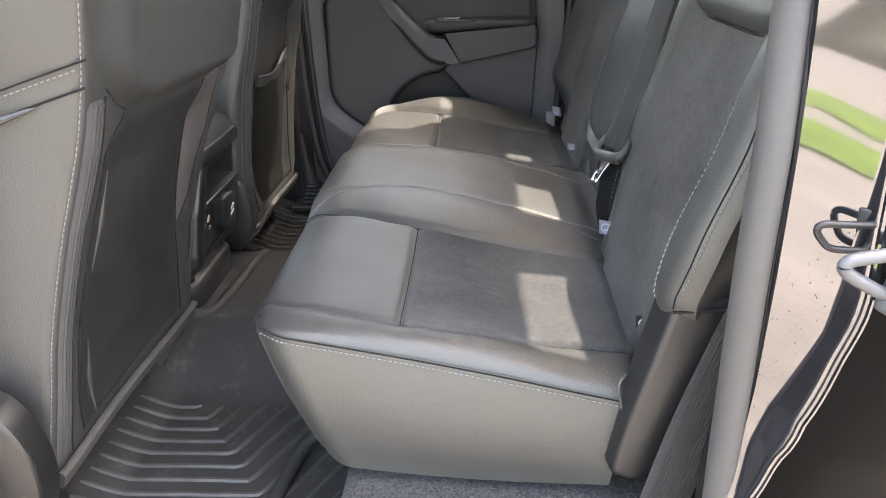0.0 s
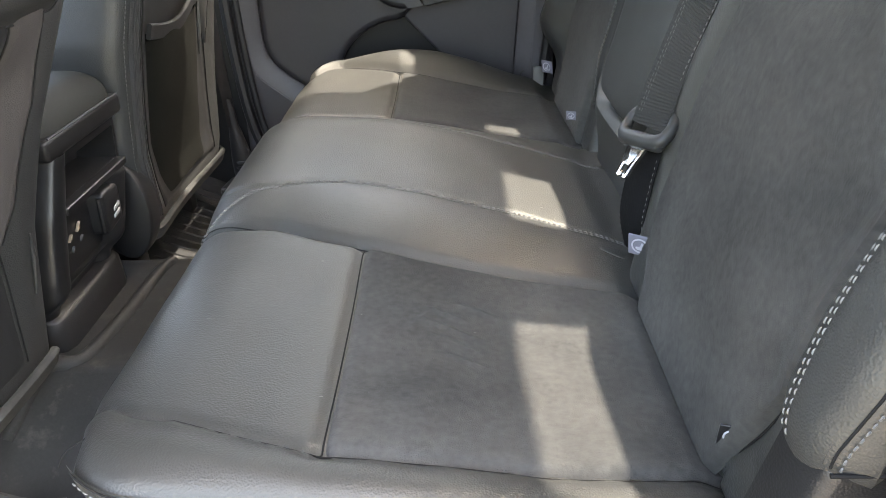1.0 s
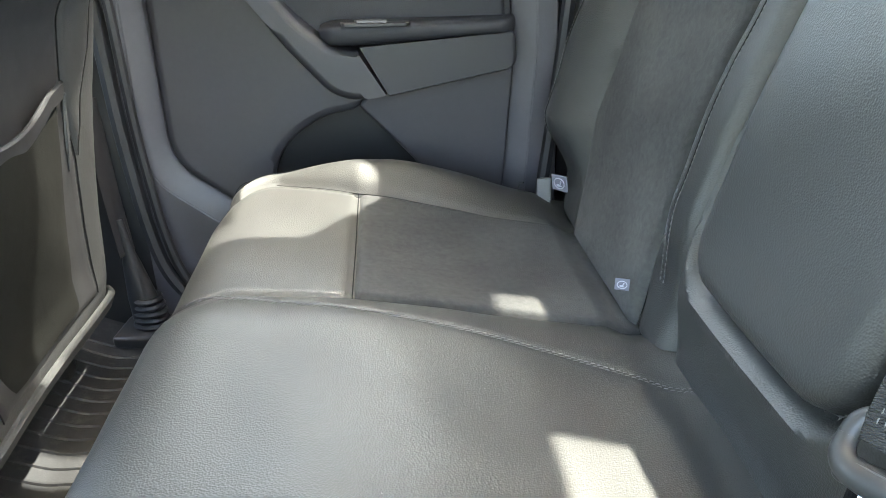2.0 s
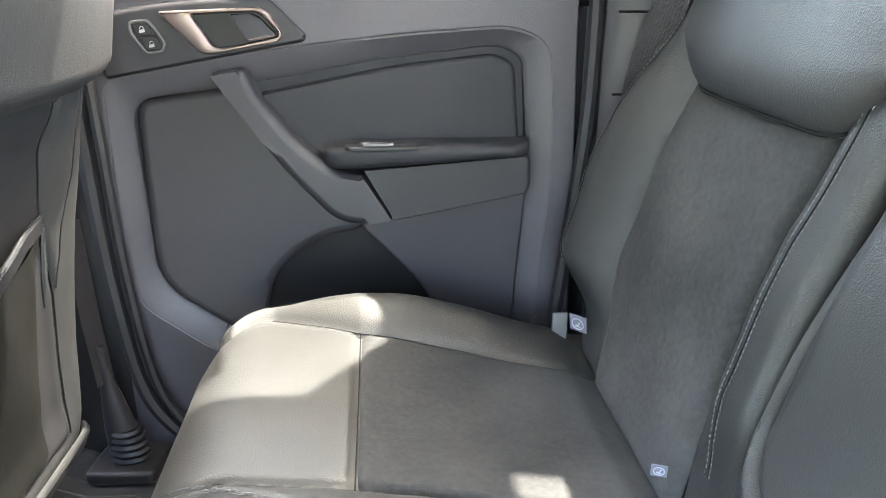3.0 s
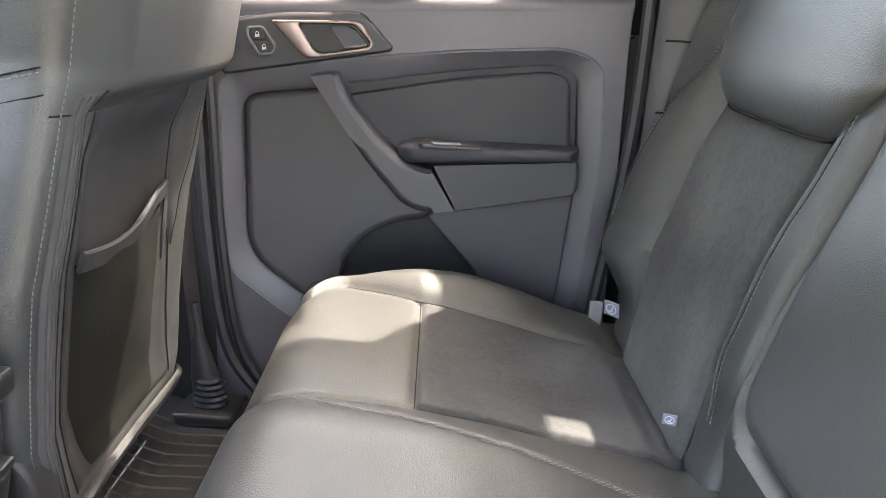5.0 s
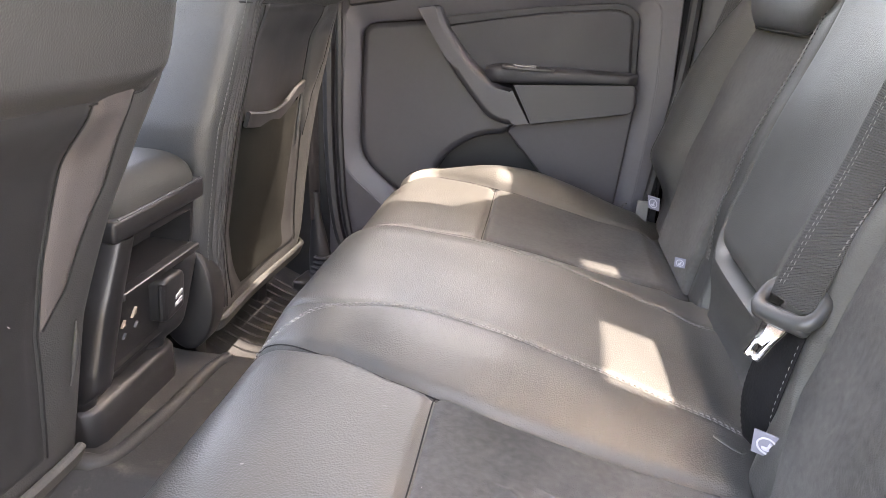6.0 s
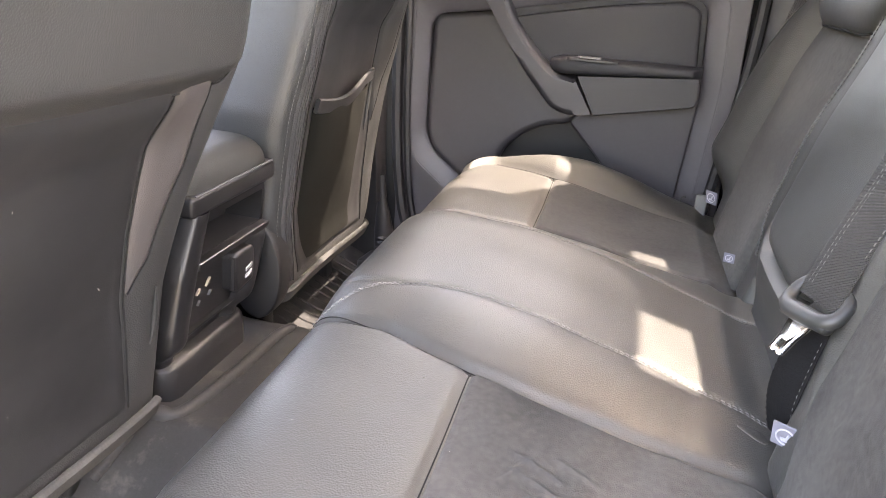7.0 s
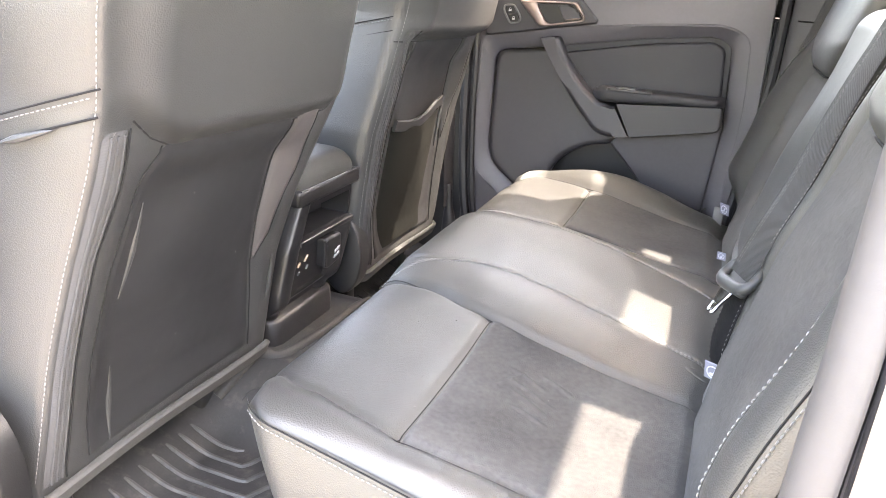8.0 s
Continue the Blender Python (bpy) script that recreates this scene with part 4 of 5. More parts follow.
    # rounded bolster side with its second seam
    if not far:
        line = [(back_x(z) + 0.0110 - front((0.0055) / (iw(z) - ow(z)), ow(z) + 0.0055, z), ow(z) + 0.0055, z) for z in np.linspace(1.012, 1.3, 80)]
        obj("stitching", *stitch_run([(x + 0.0004, y - 0.0012, z) for x, y, z in line], (-0.6, -0.8, 0), 0.0040, 0.0016, 0.00065), THREAD, back)
        obj("seam", *tube([(x - 0.0030, y + 0.0022, z) for x, y, z in line], 0.00081, 6), SEAM, back)
        obj("piping", *tube([(x - 0.0042, y + 0.0065, z) for x, y, z in line], 0.0018, 8), LEATHER, back)
        bot = [(back_x(1.01) - 0.030 + t * 0.085, ow(1.01) + 0.004 - 0.004 * math.sin(math.pi * t), 1.010 + 0.008 * t) for t in np.linspace(0, 1, 20)]
        obj("seam", *tube(bot, 0.00136, 6), SEAM, back)
    return back, surf


far_back, far_surf = outer_block(True)
near_back, near_surf = outer_block(False)


def headrest(y0, y1, top, bulge, flare, back, label):
    """A saddle headrest that hangs over the backrest's front."""
    ob = thing("rear_headrest", label, "headrest", "rear headrests")
    ym, hw = (y0 + y1) / 2, (y1 - y0) / 2
    rings = []
    for t in np.linspace(0, 1, 40):
        z = 1.252 + t * (top - 1.252)
        ring = []
        for a in np.linspace(0, 2 * math.pi, 72, endpoint=False):
            c, s = math.cos(a), math.sin(a)
            e = 0.42
            u, v = abs(c) ** e * (1 if c > 0 else -1), abs(s) ** e * (1 if s > 0 else -1)
            w = hw * (0.68 + 0.34 * min(1.0, t / 0.24) ** 0.9 + flare * sstep(0.2, 0.8, t)) * (1 - 0.16 * sstep(0.85, 1, t) ** 2)
            d = bulge * (0.35 + 0.65 * math.sqrt(1 - (1 - min(1.0, t / 0.26)) ** 2)) * math.sqrt(1 - 0.8 * max(0.0, (t - 0.8) / 0.2) ** 2)
            low = 0.010 * (1 - (min(1, abs(v))) ** 14) * (1 - t)
            ring.append((back_x(z) + back + d * u * (1.0 if u < 0 else 0.6), ym - 0.016 * (1 - min(1.0, t / 0.3)) + w * v, z - low + 0.012 * (1 - t)))
        rings.append(ring)
    obj("headrest_pad", *loft(rings), LEATHER, ob)
    edge = [rings[1][k] for k in range(len(rings[1]))]
    obj("seam", *tube([(x, y, z - 0.002) for x, y, z in edge if x < back_x(z) + back + 0.002], 0.00174, 6), SEAM, ob)
    return ob


headrest(1.425, 1.815, 1.50, 0.050, 0.14, 0.026, "plump black leather saddle headrest on the far rear backrest")
headrest(0.690, 1.050, 1.37, 0.034, 0.0, 0.010, "low black leather saddle headrest on the near rear backrest")


def middle_back():
    ob = thing("rear_middle_seat_back", "black leather middle rear backrest with a folded armrest panel", "car seat", "rear backrests")

    def mid_face(z):
        return back_x(z) + 0.018

    def edge(y, z):
        """Distance outside the armrest panel's rounded outline."""
        qy, qz = abs(y - 1.2605) - 0.1225 + 0.050, abs(z - 1.302) - 0.290 + 0.050
        return math.hypot(max(qy, 0), max(qz, 0)) + min(max(qy, qz), 0) - 0.050

    def front(s, y, z):
        d = edge(y, z)
        panel = 0.026 * math.sqrt(max(0.0, 1 - max(0.0, 1 + (d - 0.002) / 0.026) ** 2)) if d < 0.002 else 0.0
        lip = 0.019 * float(sstep(-0.001, 0.017, d)) * math.exp(-max(0.0, d - 0.014) / 0.040) * float(sstep(1.30, 1.06, z))
        groove = 0.007 * math.exp(-((d - 0.0015) / 0.004) ** 2)
        tuck = 0.026 * float(sstep(1.00, 0.90, z))
        return 0.012 + panel + lip - groove - tuck + 0.002 * math.sin(z * 30 + y * 17)

    obj("backrest_cover", *pad(np.linspace(0.885, 1.368, 130), lambda z: 1.088, lambda z: 1.412, mid_face, 0.085, front, 0.03, n=96), LEATHER, ob)

    def surf(y, z, off):
        return (mid_face(z) - front((y - 1.088) / 0.324, y, z) - off, y, z)

    # armrest outline: a deep seam that rounds its lower corners
    out = arc_poly([(1.138, 1.36), (1.138, 1.012), (1.383, 1.012), (1.383, 1.36)], [0.01, 0.055, 0.055, 0.01], 10)
    out = np.vstack([resample([(a, b, 0) for a, b in np.vstack([out, out[:1]])], 0.004)])[:, :2]
    loop = [surf(y, z, -0.002) for y, z in out]
    obj("seam", *tube([p for p in loop if p[2] < 1.345][4:-4], 0.00136, 8), SEAM, ob)
    return ob, surf


mid_back, mid_surf = middle_back()


def anchor_tag(x, y, z, lean, label, size=1.0, cloth=TAG):
    """A small woven child-seat anchor tag sewn into the seat gap."""
    ob = thing("anchor_tag", label, "tag", "child-seat anchor tags")
    m = Matrix.Translation((x, y, z)) @ pose(0, 0, 0, 0, -12, lean) @ Matrix.Scale(size, 4)
    obj("tag_cloth", *turn(rounded_box(-0.0012, 0.0012, -0.0125, 0.0125, -0.0125, 0.0125, 0.0006, 1), m), cloth, ob)
    c = [(-0.0016, 0.0082 * math.cos(a), 0.0082 * math.sin(a)) for a in np.linspace(0, 2 * math.pi, 28)]
    obj("printed_ring", *turn(tube(c, 0.0009, 5), m), TAG_BLUE, ob)
    sym = join(tube([(-0.0016, -0.003, 0.004), (-0.0016, -0.001, -0.002), (-0.0016, 0.004, -0.003)], 0.0013, 5), tube([(-0.0016, -0.004, -0.004), (-0.0016, 0.003, -0.0045)], 0.0009, 5))
    obj("printed_symbol", *turn(sym, m), TAG_BLUE, ob)
    return ob


anchor_tag(0.187, 1.033, 0.940, 58, "pale woven child-seat anchor tag in the seat gap")
anchor_tag(0.186, 1.785, 0.945, 45, "pale woven child-seat anchor tag in the seat gap")
anchor_tag(0.187, 1.490, 0.938, 70, "small dark-edged anchor tag half tucked in the seat gap", 0.62)
anchor_tag(0.187, 0.755, 0.932, 74, "folded dark anchor tag half tucked in the seat gap", 0.86, SEAL)

# ---- middle belt ----
belt = thing("middle_seat_belt", "dark webbing seat belt with plastic slider and steel tongue", "seat belt")
up_path = smooth_path([(0.196, 1.084, 1.050), (0.204, 1.087, 1.075), (0.216, 1.094, 1.11), (0.238, 1.106, 1.17), (0.258, 1.116, 1.24), (0.283, 1.118, 1.32), (0.312, 1.118, 1.39), (0.38, 1.118, 1.41)], 8)
B_S = -Vector((0.45, -0.88, 0.09)).normalized()
B_N = Vector((-0.72, -0.36, 0.52))
B_N = (B_N - B_S * B_N.dot(B_S)).normalized()
B_T = B_N.cross(B_S).normalized() * -1
twist = np.linspace(0, 1, len(up_path))[:, None] ** 2
obj("webbing", *band(up_path, np.array(B_S) * (1 - twist) + np.array((-0.1, 1.0, 0.0)) * twist, 0.0022, 0.0255), WEBBING, belt)
for off in (0.0185, 0.0145):
    obj("stitching", *stitch_run([p + np.array(B_S) * off * (1 - twist[k]) + np.array(B_N) * 0.0016 for k, p in enumerate(up_path) if 3 < k < 44], B_N, 0.0036, 0.0024, 0.0004), THREAD, belt)
low_path = smooth_path([(0.200, 1.084, 1.035), (0.192, 1.080, 0.99), (0.188, 1.078, 0.95), (0.196, 1.078, 0.91), (0.21, 1.08, 0.885)], 8)
obj("lower_webbing", *band(low_path, (-0.3, 0.95, 0.0), 0.0022, 0.025), WEBBING_SHADED, belt)
B_M = Matrix(((-B_N.x, B_S.x, B_T.x, 0), (-B_N.y, B_S.y, B_T.y, 0), (-B_N.z, B_S.z, B_T.z, 0), (0, 0, 0, 1)))
m_t = Matrix.Translation((0.197, 1.082, 1.052)) @ B_M
rim = [(0.004 * math.sin(a), 0.0305 * math.copysign(abs(math.cos(a)) ** 0.5, math.cos(a)), 0.0175 * math.copysign(abs(math.sin(a)) ** 0.75, math.sin(a))) for a in np.linspace(0, 2 * math.pi, 65)]
fat = [0.0058 + 0.0024 * max(0.0, -math.sin(a)) for a in np.linspace(0, 2 * math.pi, 65)]
obj("slider", *turn(tube(rim, fat, 12), m_t), SLIDER, belt, "satin grey-black plastic slider")
obj("slider_bar", *turn(rounded_box(-0.0080, 0.007, -0.030, 0.030, -0.0245, -0.008, 0.006, 4), m_t), SLIDER, belt)
obj("slider_slot", *turn(rounded_box(-0.0092, -0.002, -0.020, 0.020, -0.0135, -0.0105, 0.001, 2), m_t), GREY_TRIM, belt)
tongue_o = arc_poly([(-0.0125, -0.006), (0.0125, -0.006), (0.0135, -0.016), (0.0095, -0.030), (0.0085, -0.047), (0.003, -0.047), (0.0, -0.0445), (-0.003, -0.047), (-0.0095, -0.046), (-0.0105, -0.026), (-0.0135, -0.014)], [0.002, 0.002, 0.004, 0.004, 0.003, 0.0015, 0.001, 0.0015, 0.003, 0.004, 0.004], 5)
tongue_i = arc_poly([(-0.0035, -0.033), (-0.001, -0.033), (0.001, -0.033), (0.0033, -0.033), (0.0036, -0.036), (0.0036, -0.0395), (0.001, -0.040), (-0.001, -0.040), (-0.0030, -0.040), (-0.0035, -0.038), (-0.0035, -0.035)], 0.0006, 5)
m_s = Matrix.Translation((0.191, 1.076, 1.043)) @ B_M @ pose(0, 0, 0, 6, 0, 0)
obj("steel_tongue", *turn(ring_plate(tongue_o[::-1], tongue_i[::-1], lambda a, b, h: (-h, a, b), 0.0013, 0.0005, 0.0013), m_s), STEEL, belt, "bright steel tongue with a square hole")
for o in (-0.0225, 0.0225):
    obj("stitching", *stitch_run([p + np.array((-0.3, 0.95, 0.0)) / 0.996 * o + np.array((-0.95, -0.3, 0)) * 0.0014 for p in low_path[2:26]], (-0.95, -0.3, 0), 0.0034, 0.0026, 0.0004), SEAM if o > 0 else THREAD, belt)

# ---- front seats ----
def front_seat(far):
    ob = thing("front_seat", "black leather front seat seen from behind with a smooth back panel" if not far else "black leather front seat with a sagging map pocket on its back", "car seat", "front seats")
    if far:
        fx = lambda z: ip(z, [0.74, 0.80, 0.90, 1.08, 1.25, 1.45, 1.6], [-0.505, -0.495, -0.487, -0.464, -0.432, -0.385, -0.35])
        lo = lambda z: ip(z, [0.74, 0.80, 0.90, 1.08, 1.20, 1.296, 1.42, 1.6], [1.452, 1.436, 1.410, 1.412, 1.430, 1.448, 1.442, 1.49])
        hi = lambda z: ip(z, [0.74, 0.80, 0.95, 1.10, 1.20, 1.245, 1.27, 1.42, 1.6], [1.87, 1.88, 1.895, 1.908, 1.912, 1.922, 1.930, 1.920, 1.87])
    else:
        fx = lambda z: ip(z, [0.74, 0.85, 0.946, 1.08, 1.186, 1.25, 1.45, 1.6], [-0.522, -0.495, -0.470, -0.428, -0.392, -0.374, -0.32, -0.28])
        lo = lambda z: ip(z, [0.74, 0.80, 0.90, 1.0, 1.08, 1.17, 1.24, 1.32, 1.42, 1.6], [0.664, 0.657, 0.660, 0.663, 0.666, 0.670, 0.671, 0.662, 0.660, 0.70])
        hi = lambda z: ip(z, [0.74, 0.80, 0.95, 1.06, 1.14, 1.19, 1.22, 1.26, 1.45, 1.6], [1.132, 1.122, 1.108, 1.112, 1.128, 1.142, 1.146, 1.140, 1.13, 1.09])
    out_lo = not far  # the outer edge is the lower y for the near seat

    def wrap_low(s):
        """Height of the upper wrap's lower seam across the seat."""
        u = s if out_lo else 1 - s
        if far:
            return 1.236 + 0.014 * u + 0.034 * max(0.0, 1 - u / 0.16) ** 2
        return ip(u, [0, 0.08, 0.16, 0.245, 0.48, 0.77, 0.92, 1.0], [1.236, 1.229, 1.200, 1.183, 1.179, 1.177, 1.180, 1.212])

    def front(s, y, z, flat=False):
        w = wrap_low(s)
        top = (0.030 if far else 0.024) * sstep(w - 0.003, w + 0.026, z) * sstep(0.02, 0.16, s) * (1.0 if far else sstep(1.0, 0.86, s))
        groove = 0.0008 * bump1(z - w, 0.005) * sstep(0.08, 0.13, s) * sstep(0.98, 0.94, s)
        mid = sstep(0.10, 0.24, s) * sstep(0.92, 0.78, s)
        dish = -0.016 * mid * sstep(0.76, 0.85, z) * sstep(w, w - 0.06, z)
        return (0.0 if flat else top) - groove + dish + 0.002 * math.sin(z * 17 + s * 7)

    RND = 0.035 if far else 0.016
    zs = np.linspace(0.758, 1.56, 110)
    obj("seat_shell_cover", *pad(zs, lo, hi, fx, 0.15, front, RND, sgn=-1, n=74, top_r=0.06, bot_r=0.012), LEATHER_SOFT, ob)

    def surf(y, z, off):
        y0, y1 = lo(z), hi(z)
        s = (y - y0) / (y1 - y0)
        d = min(s, 1 - s) * (y1 - y0)
        c = RND * (1 - math.sqrt(max(0, 1 - max(0, 1 - d / RND) ** 2)))
        return (fx(z) - c + front(s, y, z) + off, y, z)

    def under(y, z, off):
        """The surface below the upper wrap."""
        p = surf(y, z, off)
        s = (y - lo(z)) / (hi(z) - lo(z))
        return (p[0] - front(s, y, z) + front(s, y, z, True), p[1], p[2])

    at = lambda s: (lambda z: lo(z) + s * (hi(z) - lo(z)))
    # back panel
    if far:
        a, b = at(0.16), (lambda z: lo(z) + (hi(z) - lo(z)) * ip(z, [0.78, 1.0, 1.08, 1.24], [0.86, 0.84, 0.80, 0.74]))
        top = 1.254
    else:
        a = lambda z: ip(z, [0.78, 0.91, 1.05, 1.155, 1.18], [0.738, 0.730, 0.734, 0.754, 0.766])
        b = lambda z: ip(z, [0.78, 0.834, 0.90, 0.953, 1.028, 1.123, 1.184], [1.066, 1.058, 1.045, 1.034, 1.027, 1.026, 1.026])
        top = 1.196
    obj("back_panel", *surf_patch(under, a, b, 0.785, top, 70, 40, 0.003, 0.005, 0.003), VINYL, ob, "smooth dark vinyl back panel")
    for f in (a, b):
        obj("seam", *tube([under(f(z), z, 0.001) for z in np.linspace(0.79, top - 0.008, 50)], 0.00099, 6), SEAM, ob)
    # upper wrap's seam
    ss = np.linspace(0.10, 0.985, 60) if out_lo else np.linspace(0.015, 0.90, 60)
    line = []
    for s in ss:
        z = wrap_low(s)
        line.append(surf(lo(z) + s * (hi(z) - lo(z)), z, 0.0008))
    obj("seam", *tube(line, 0.00112, 6), SEAM, ob)
    # zip tape and stitching along one edge; a bare seam and wedge on the other
    if far:
        tape_a, tape_b, st = at(0.045), at(0.105), at(0.03)
        wa, wb = b, at(0.965)
    else:
        tape_a, tape_b, st = (lambda z: lo(z) + 0.011), (lambda z: lo(z) + ip(z, [0.8, 1.08, 1.15, 1.22], [0.042, 0.036, 0.046, 0.044])), (lambda z: lo(z) + 0.004)
        wa, wb = b, at(0.945)
    obj("zip_tape", *surf_patch(surf, tape_a, tape_b, 0.785, 1.215 if not far else 1.27, 60, 8, 0.0035, 0.004, 0.003), ZIP_TAPE, ob, "grey woven zip tape")
    for q in (0.25, 0.5, 0.75):
        obj("zip_ridge", *tube([surf(tape_a(z) + q * (tape_b(z) - tape_a(z)), z, 0.0036) for z in np.linspace(0.79, 1.21 if not far else 1.265, 60)], 0.0013, 6), ZIP_TAPE, ob)
    obj("seam", *tube([surf(tape_b(z), z, 0.002) for z in np.linspace(0.785, 1.215 if not far else 1.27, 50)], 0.00112, 6), SEAM, ob)
    for q in (0.0,):
        obj("stitching", *stitch_run([surf(st(z) + q, z, 0.0008) for z in np.linspace(0.80, 1.50, 120)], (0.6, -0.8, 0), 0.0046, 0.0022, 0.00062, 0.0006), THREAD, ob)
    # leather wedge beside the panel
    z_w = 0.955 if not far else 1.0
    wl = lambda z: wa(z) + 0.003
    wr = lambda z: wa(z) + 0.003 + (wb(z) - wa(z) - 0.006) * ip(z, [z_w, z_w + 0.04, z_w + 0.14, top + 0.03], [0.02, 0.28, 0.62, 0.80] if far else [0.03, 0.45, 0.74, 0.62])
    obj("leather_wedge", *surf_patch(under, wl, wr, z_w, top + (0.012 if not far else 0.004), 50, 14, 0.006, 0.006, 0.004), LEATHER_SOFT if far else WEDGE, ob, "" if far else "lighter brown-grey leather wedge")
    obj("seam", *tube([under(wr(z), z, 0.002) for z in np.linspace(z_w, top + 0.002, 40)], 0.00099, 6), SEAM, ob)
    if not far:
        # loose lower folds of the cover
        for s, za, zb in ((0.245, 0.79, 0.90), (0.225, 1.0, 1.12), (0.93, 0.87, 0.95)):
            f = at(s)
            p = smooth_path([surf(f(z) + 0.004 * math.sin((z - za) / (zb - za) * math.pi), z, 0.003) for z in np.linspace(za, zb, 8)], 4)
            obj("cover_fold", *tube(p, ip(np.linspace(0, 1, len(p)), [0, 0.5, 1], [0.0008, 0.004, 0.0008]), 8), LEATHER_SOFT, ob)
        # horizontal shoulder seams on the outer side
        for z, r in ((1.252, 0.0011), (1.226, 0.0013)):
            p = [(fx(z) - 0.016 - t, lo(z) - 0.0008 - 0.012 * math.sin(t * 9), z - 0.30 * t - 0.1 * t * t) for t in np.linspace(-0.02, 0.11, 24)]
            obj("seam", *tube(p, r, 6), SEAM, ob)
        p = [(fx(1.25) - 0.016 - t, lo(1.25) - 0.0012 - 0.012 * math.sin(t * 9), 1.246 - 0.30 * t - 0.1 * t * t) for t in np.linspace(-0.01, 0.11, 24)]
        obj("stitching", *stitch_run(p, (0.2, -1, 0)), THREAD, ob)
        # a loose tab of leather in the lower seam
        tab = [(fx(1.226) - 0.016 - t, lo(1.226) - 0.003 - 0.012 * math.sin(t * 9), 1.224 - 0.30 * t - 0.1 * t * t) for t in np.linspace(0.028, 0.085, 12)]
        obj("cover_tab", *tube(tab, ip(np.linspace(0, 1, 12), [0, 0.15, 0.7, 1], [0.0006, 0.0022, 0.0044, 0.0020]), 8), LEATHER_SOFT, ob)
    else:
        for dz in (0.0, -0.0245):
            p = [(x, lo(1.28) - 0.0006 - 0.004 * math.sin((x + 0.43) * -12), 1.2965 + dz + 0.24 * (x + 0.436)) for x in np.linspace(-0.445, -0.575, 24)]
            obj("seam", *tube(p, 0.00087, 6), SEAM, ob)
            if dz == 0.0:
                obj("stitching", *stitch_run([(x, y - 0.0004, z - 0.0045) for x, y, z in p], (0, -1, 0.1), 0.004, 0.002, 0.0005), THREAD, ob)
        # map pocket with a sagging hem
        pk_a, pk_b = at(0.222), at(0.752)
        hem = []
        for s in np.linspace(0, 1, 30):
            z = 1.079 - 0.016 * math.sin(math.pi * min(1, s * 1.25)) + 0.020 * s
            y = pk_a(z) + s * (pk_b(z) - pk_a(z))
            q = surf(y, z, 0.010 + 0.009 * math.sin(math.pi * s))
            hem.append(q)
        obj("pocket_hem", *band(smooth_path(hem, 2), (0.25, 0, 1), 0.007, 0.0125), VINYL, ob, "rolled leather pocket hem")
        sheet = []
        for t in np.linspace(0, 1, 40):
            row = []
            for s in np.linspace(0, 1, 40):
                zt = 1.076 - 0.014 * math.sin(math.pi * s) + 0.012 * s
                z = zt + (0.80 - zt) * t
                y = pk_a(z) + s * (pk_b(z) - pk_a(z))
                bulge = (0.007 + 0.008 * math.sin(math.pi * s)) * (1 - t) ** 0.6 + 0.006 + 0.006 * math.sin(math.pi * t) * math.sin(math.pi * s) - 0.010 * (abs(2 * s - 1) ** 8)
                row.append(surf(y, z, bulge + 0.002 * noise.noise((y * 14, z * 14, 5))))
            sheet.append(row)
        obj("map_pocket", *grid(sheet), POCKET, ob, "sagging charcoal fabric map pocket")
        tongue = [surf(at(0.80)(z), z, 0.004) for z in np.linspace(0.985, 1.09, 10)]
        obj("pocket_fold", *tube(tongue, ip(np.linspace(0, 1, 10), [0, 0.4, 1], [0.001, 0.005, 0.003]), 8), LEATHER_SOFT, ob)
    # bottom hem
    hz = 0.772
    hem = [(surf(lo(hz) + s * (hi(hz) - lo(hz)), hz, 0.004)[0], lo(hz) + s * (hi(hz) - lo(hz)), hz - 0.008 + 0.004 * math.sin(6 * s)) for s in np.linspace(0.02, 0.98, 40)]
    obj("bottom_hem", *band(smooth_path(hem, 2), (0.45, 0, 1), 0.010, 0.013), HEM, ob, "rolled fabric hem along the seat back")
    # seat base under the back
    yb0, yb1 = lo(0.8) + 0.03, hi(0.8) - 0.03
    obj("seat_base", *rounded_box(fx(0.8) - 0.55, fx(0.8) - 0.10, yb0, yb1, 0.70, 0.86, 0.04, 4), LEATHER_SOFT, ob)
    for y in (yb0 + 0.05, yb1 - 0.05):
        obj("seat_rail", *rounded_box(fx(0.8) - 0.52, fx(0.8) - 0.06, y - 0.022, y + 0.022, 0.645, 0.71, 0.008), PLASTIC_DARK, ob)
    return ob, surf, lo, hi, fx


near_seat, ns_surf, ns_lo, ns_hi, ns_fx = front_seat(False)
far_seat, fs_surf, fs_lo, fs_hi, fs_fx = front_seat(True)
# recliner covers
for seat_, y, x, s in ((near_seat, 0.600, -0.545, 1), (far_seat, 1.412, -0.525, 1)):
    rr = 0.062 if y < 1 else 0.045
    rings = []
    for h, k in ((0.0, 1.0), (0.030, 1.0), (0.0345, 0.985), (0.037, 0.95), (0.038, 0.90), (0.039, 0.4)):
        rings.append([(x + rr * k * math.cos(a), y + 0.036 - h, 0.825 + (0.10 if y < 1 else 0.085) * k * math.sin(a)) for a in np.linspace(0, 2 * math.pi, 36, endpoint=False)])
    obj("recliner_cover", *loft(rings), COVER_PLASTIC if y < 1 else PLASTIC_DARK, seat_, "grained plastic recliner cover", sharp=30)

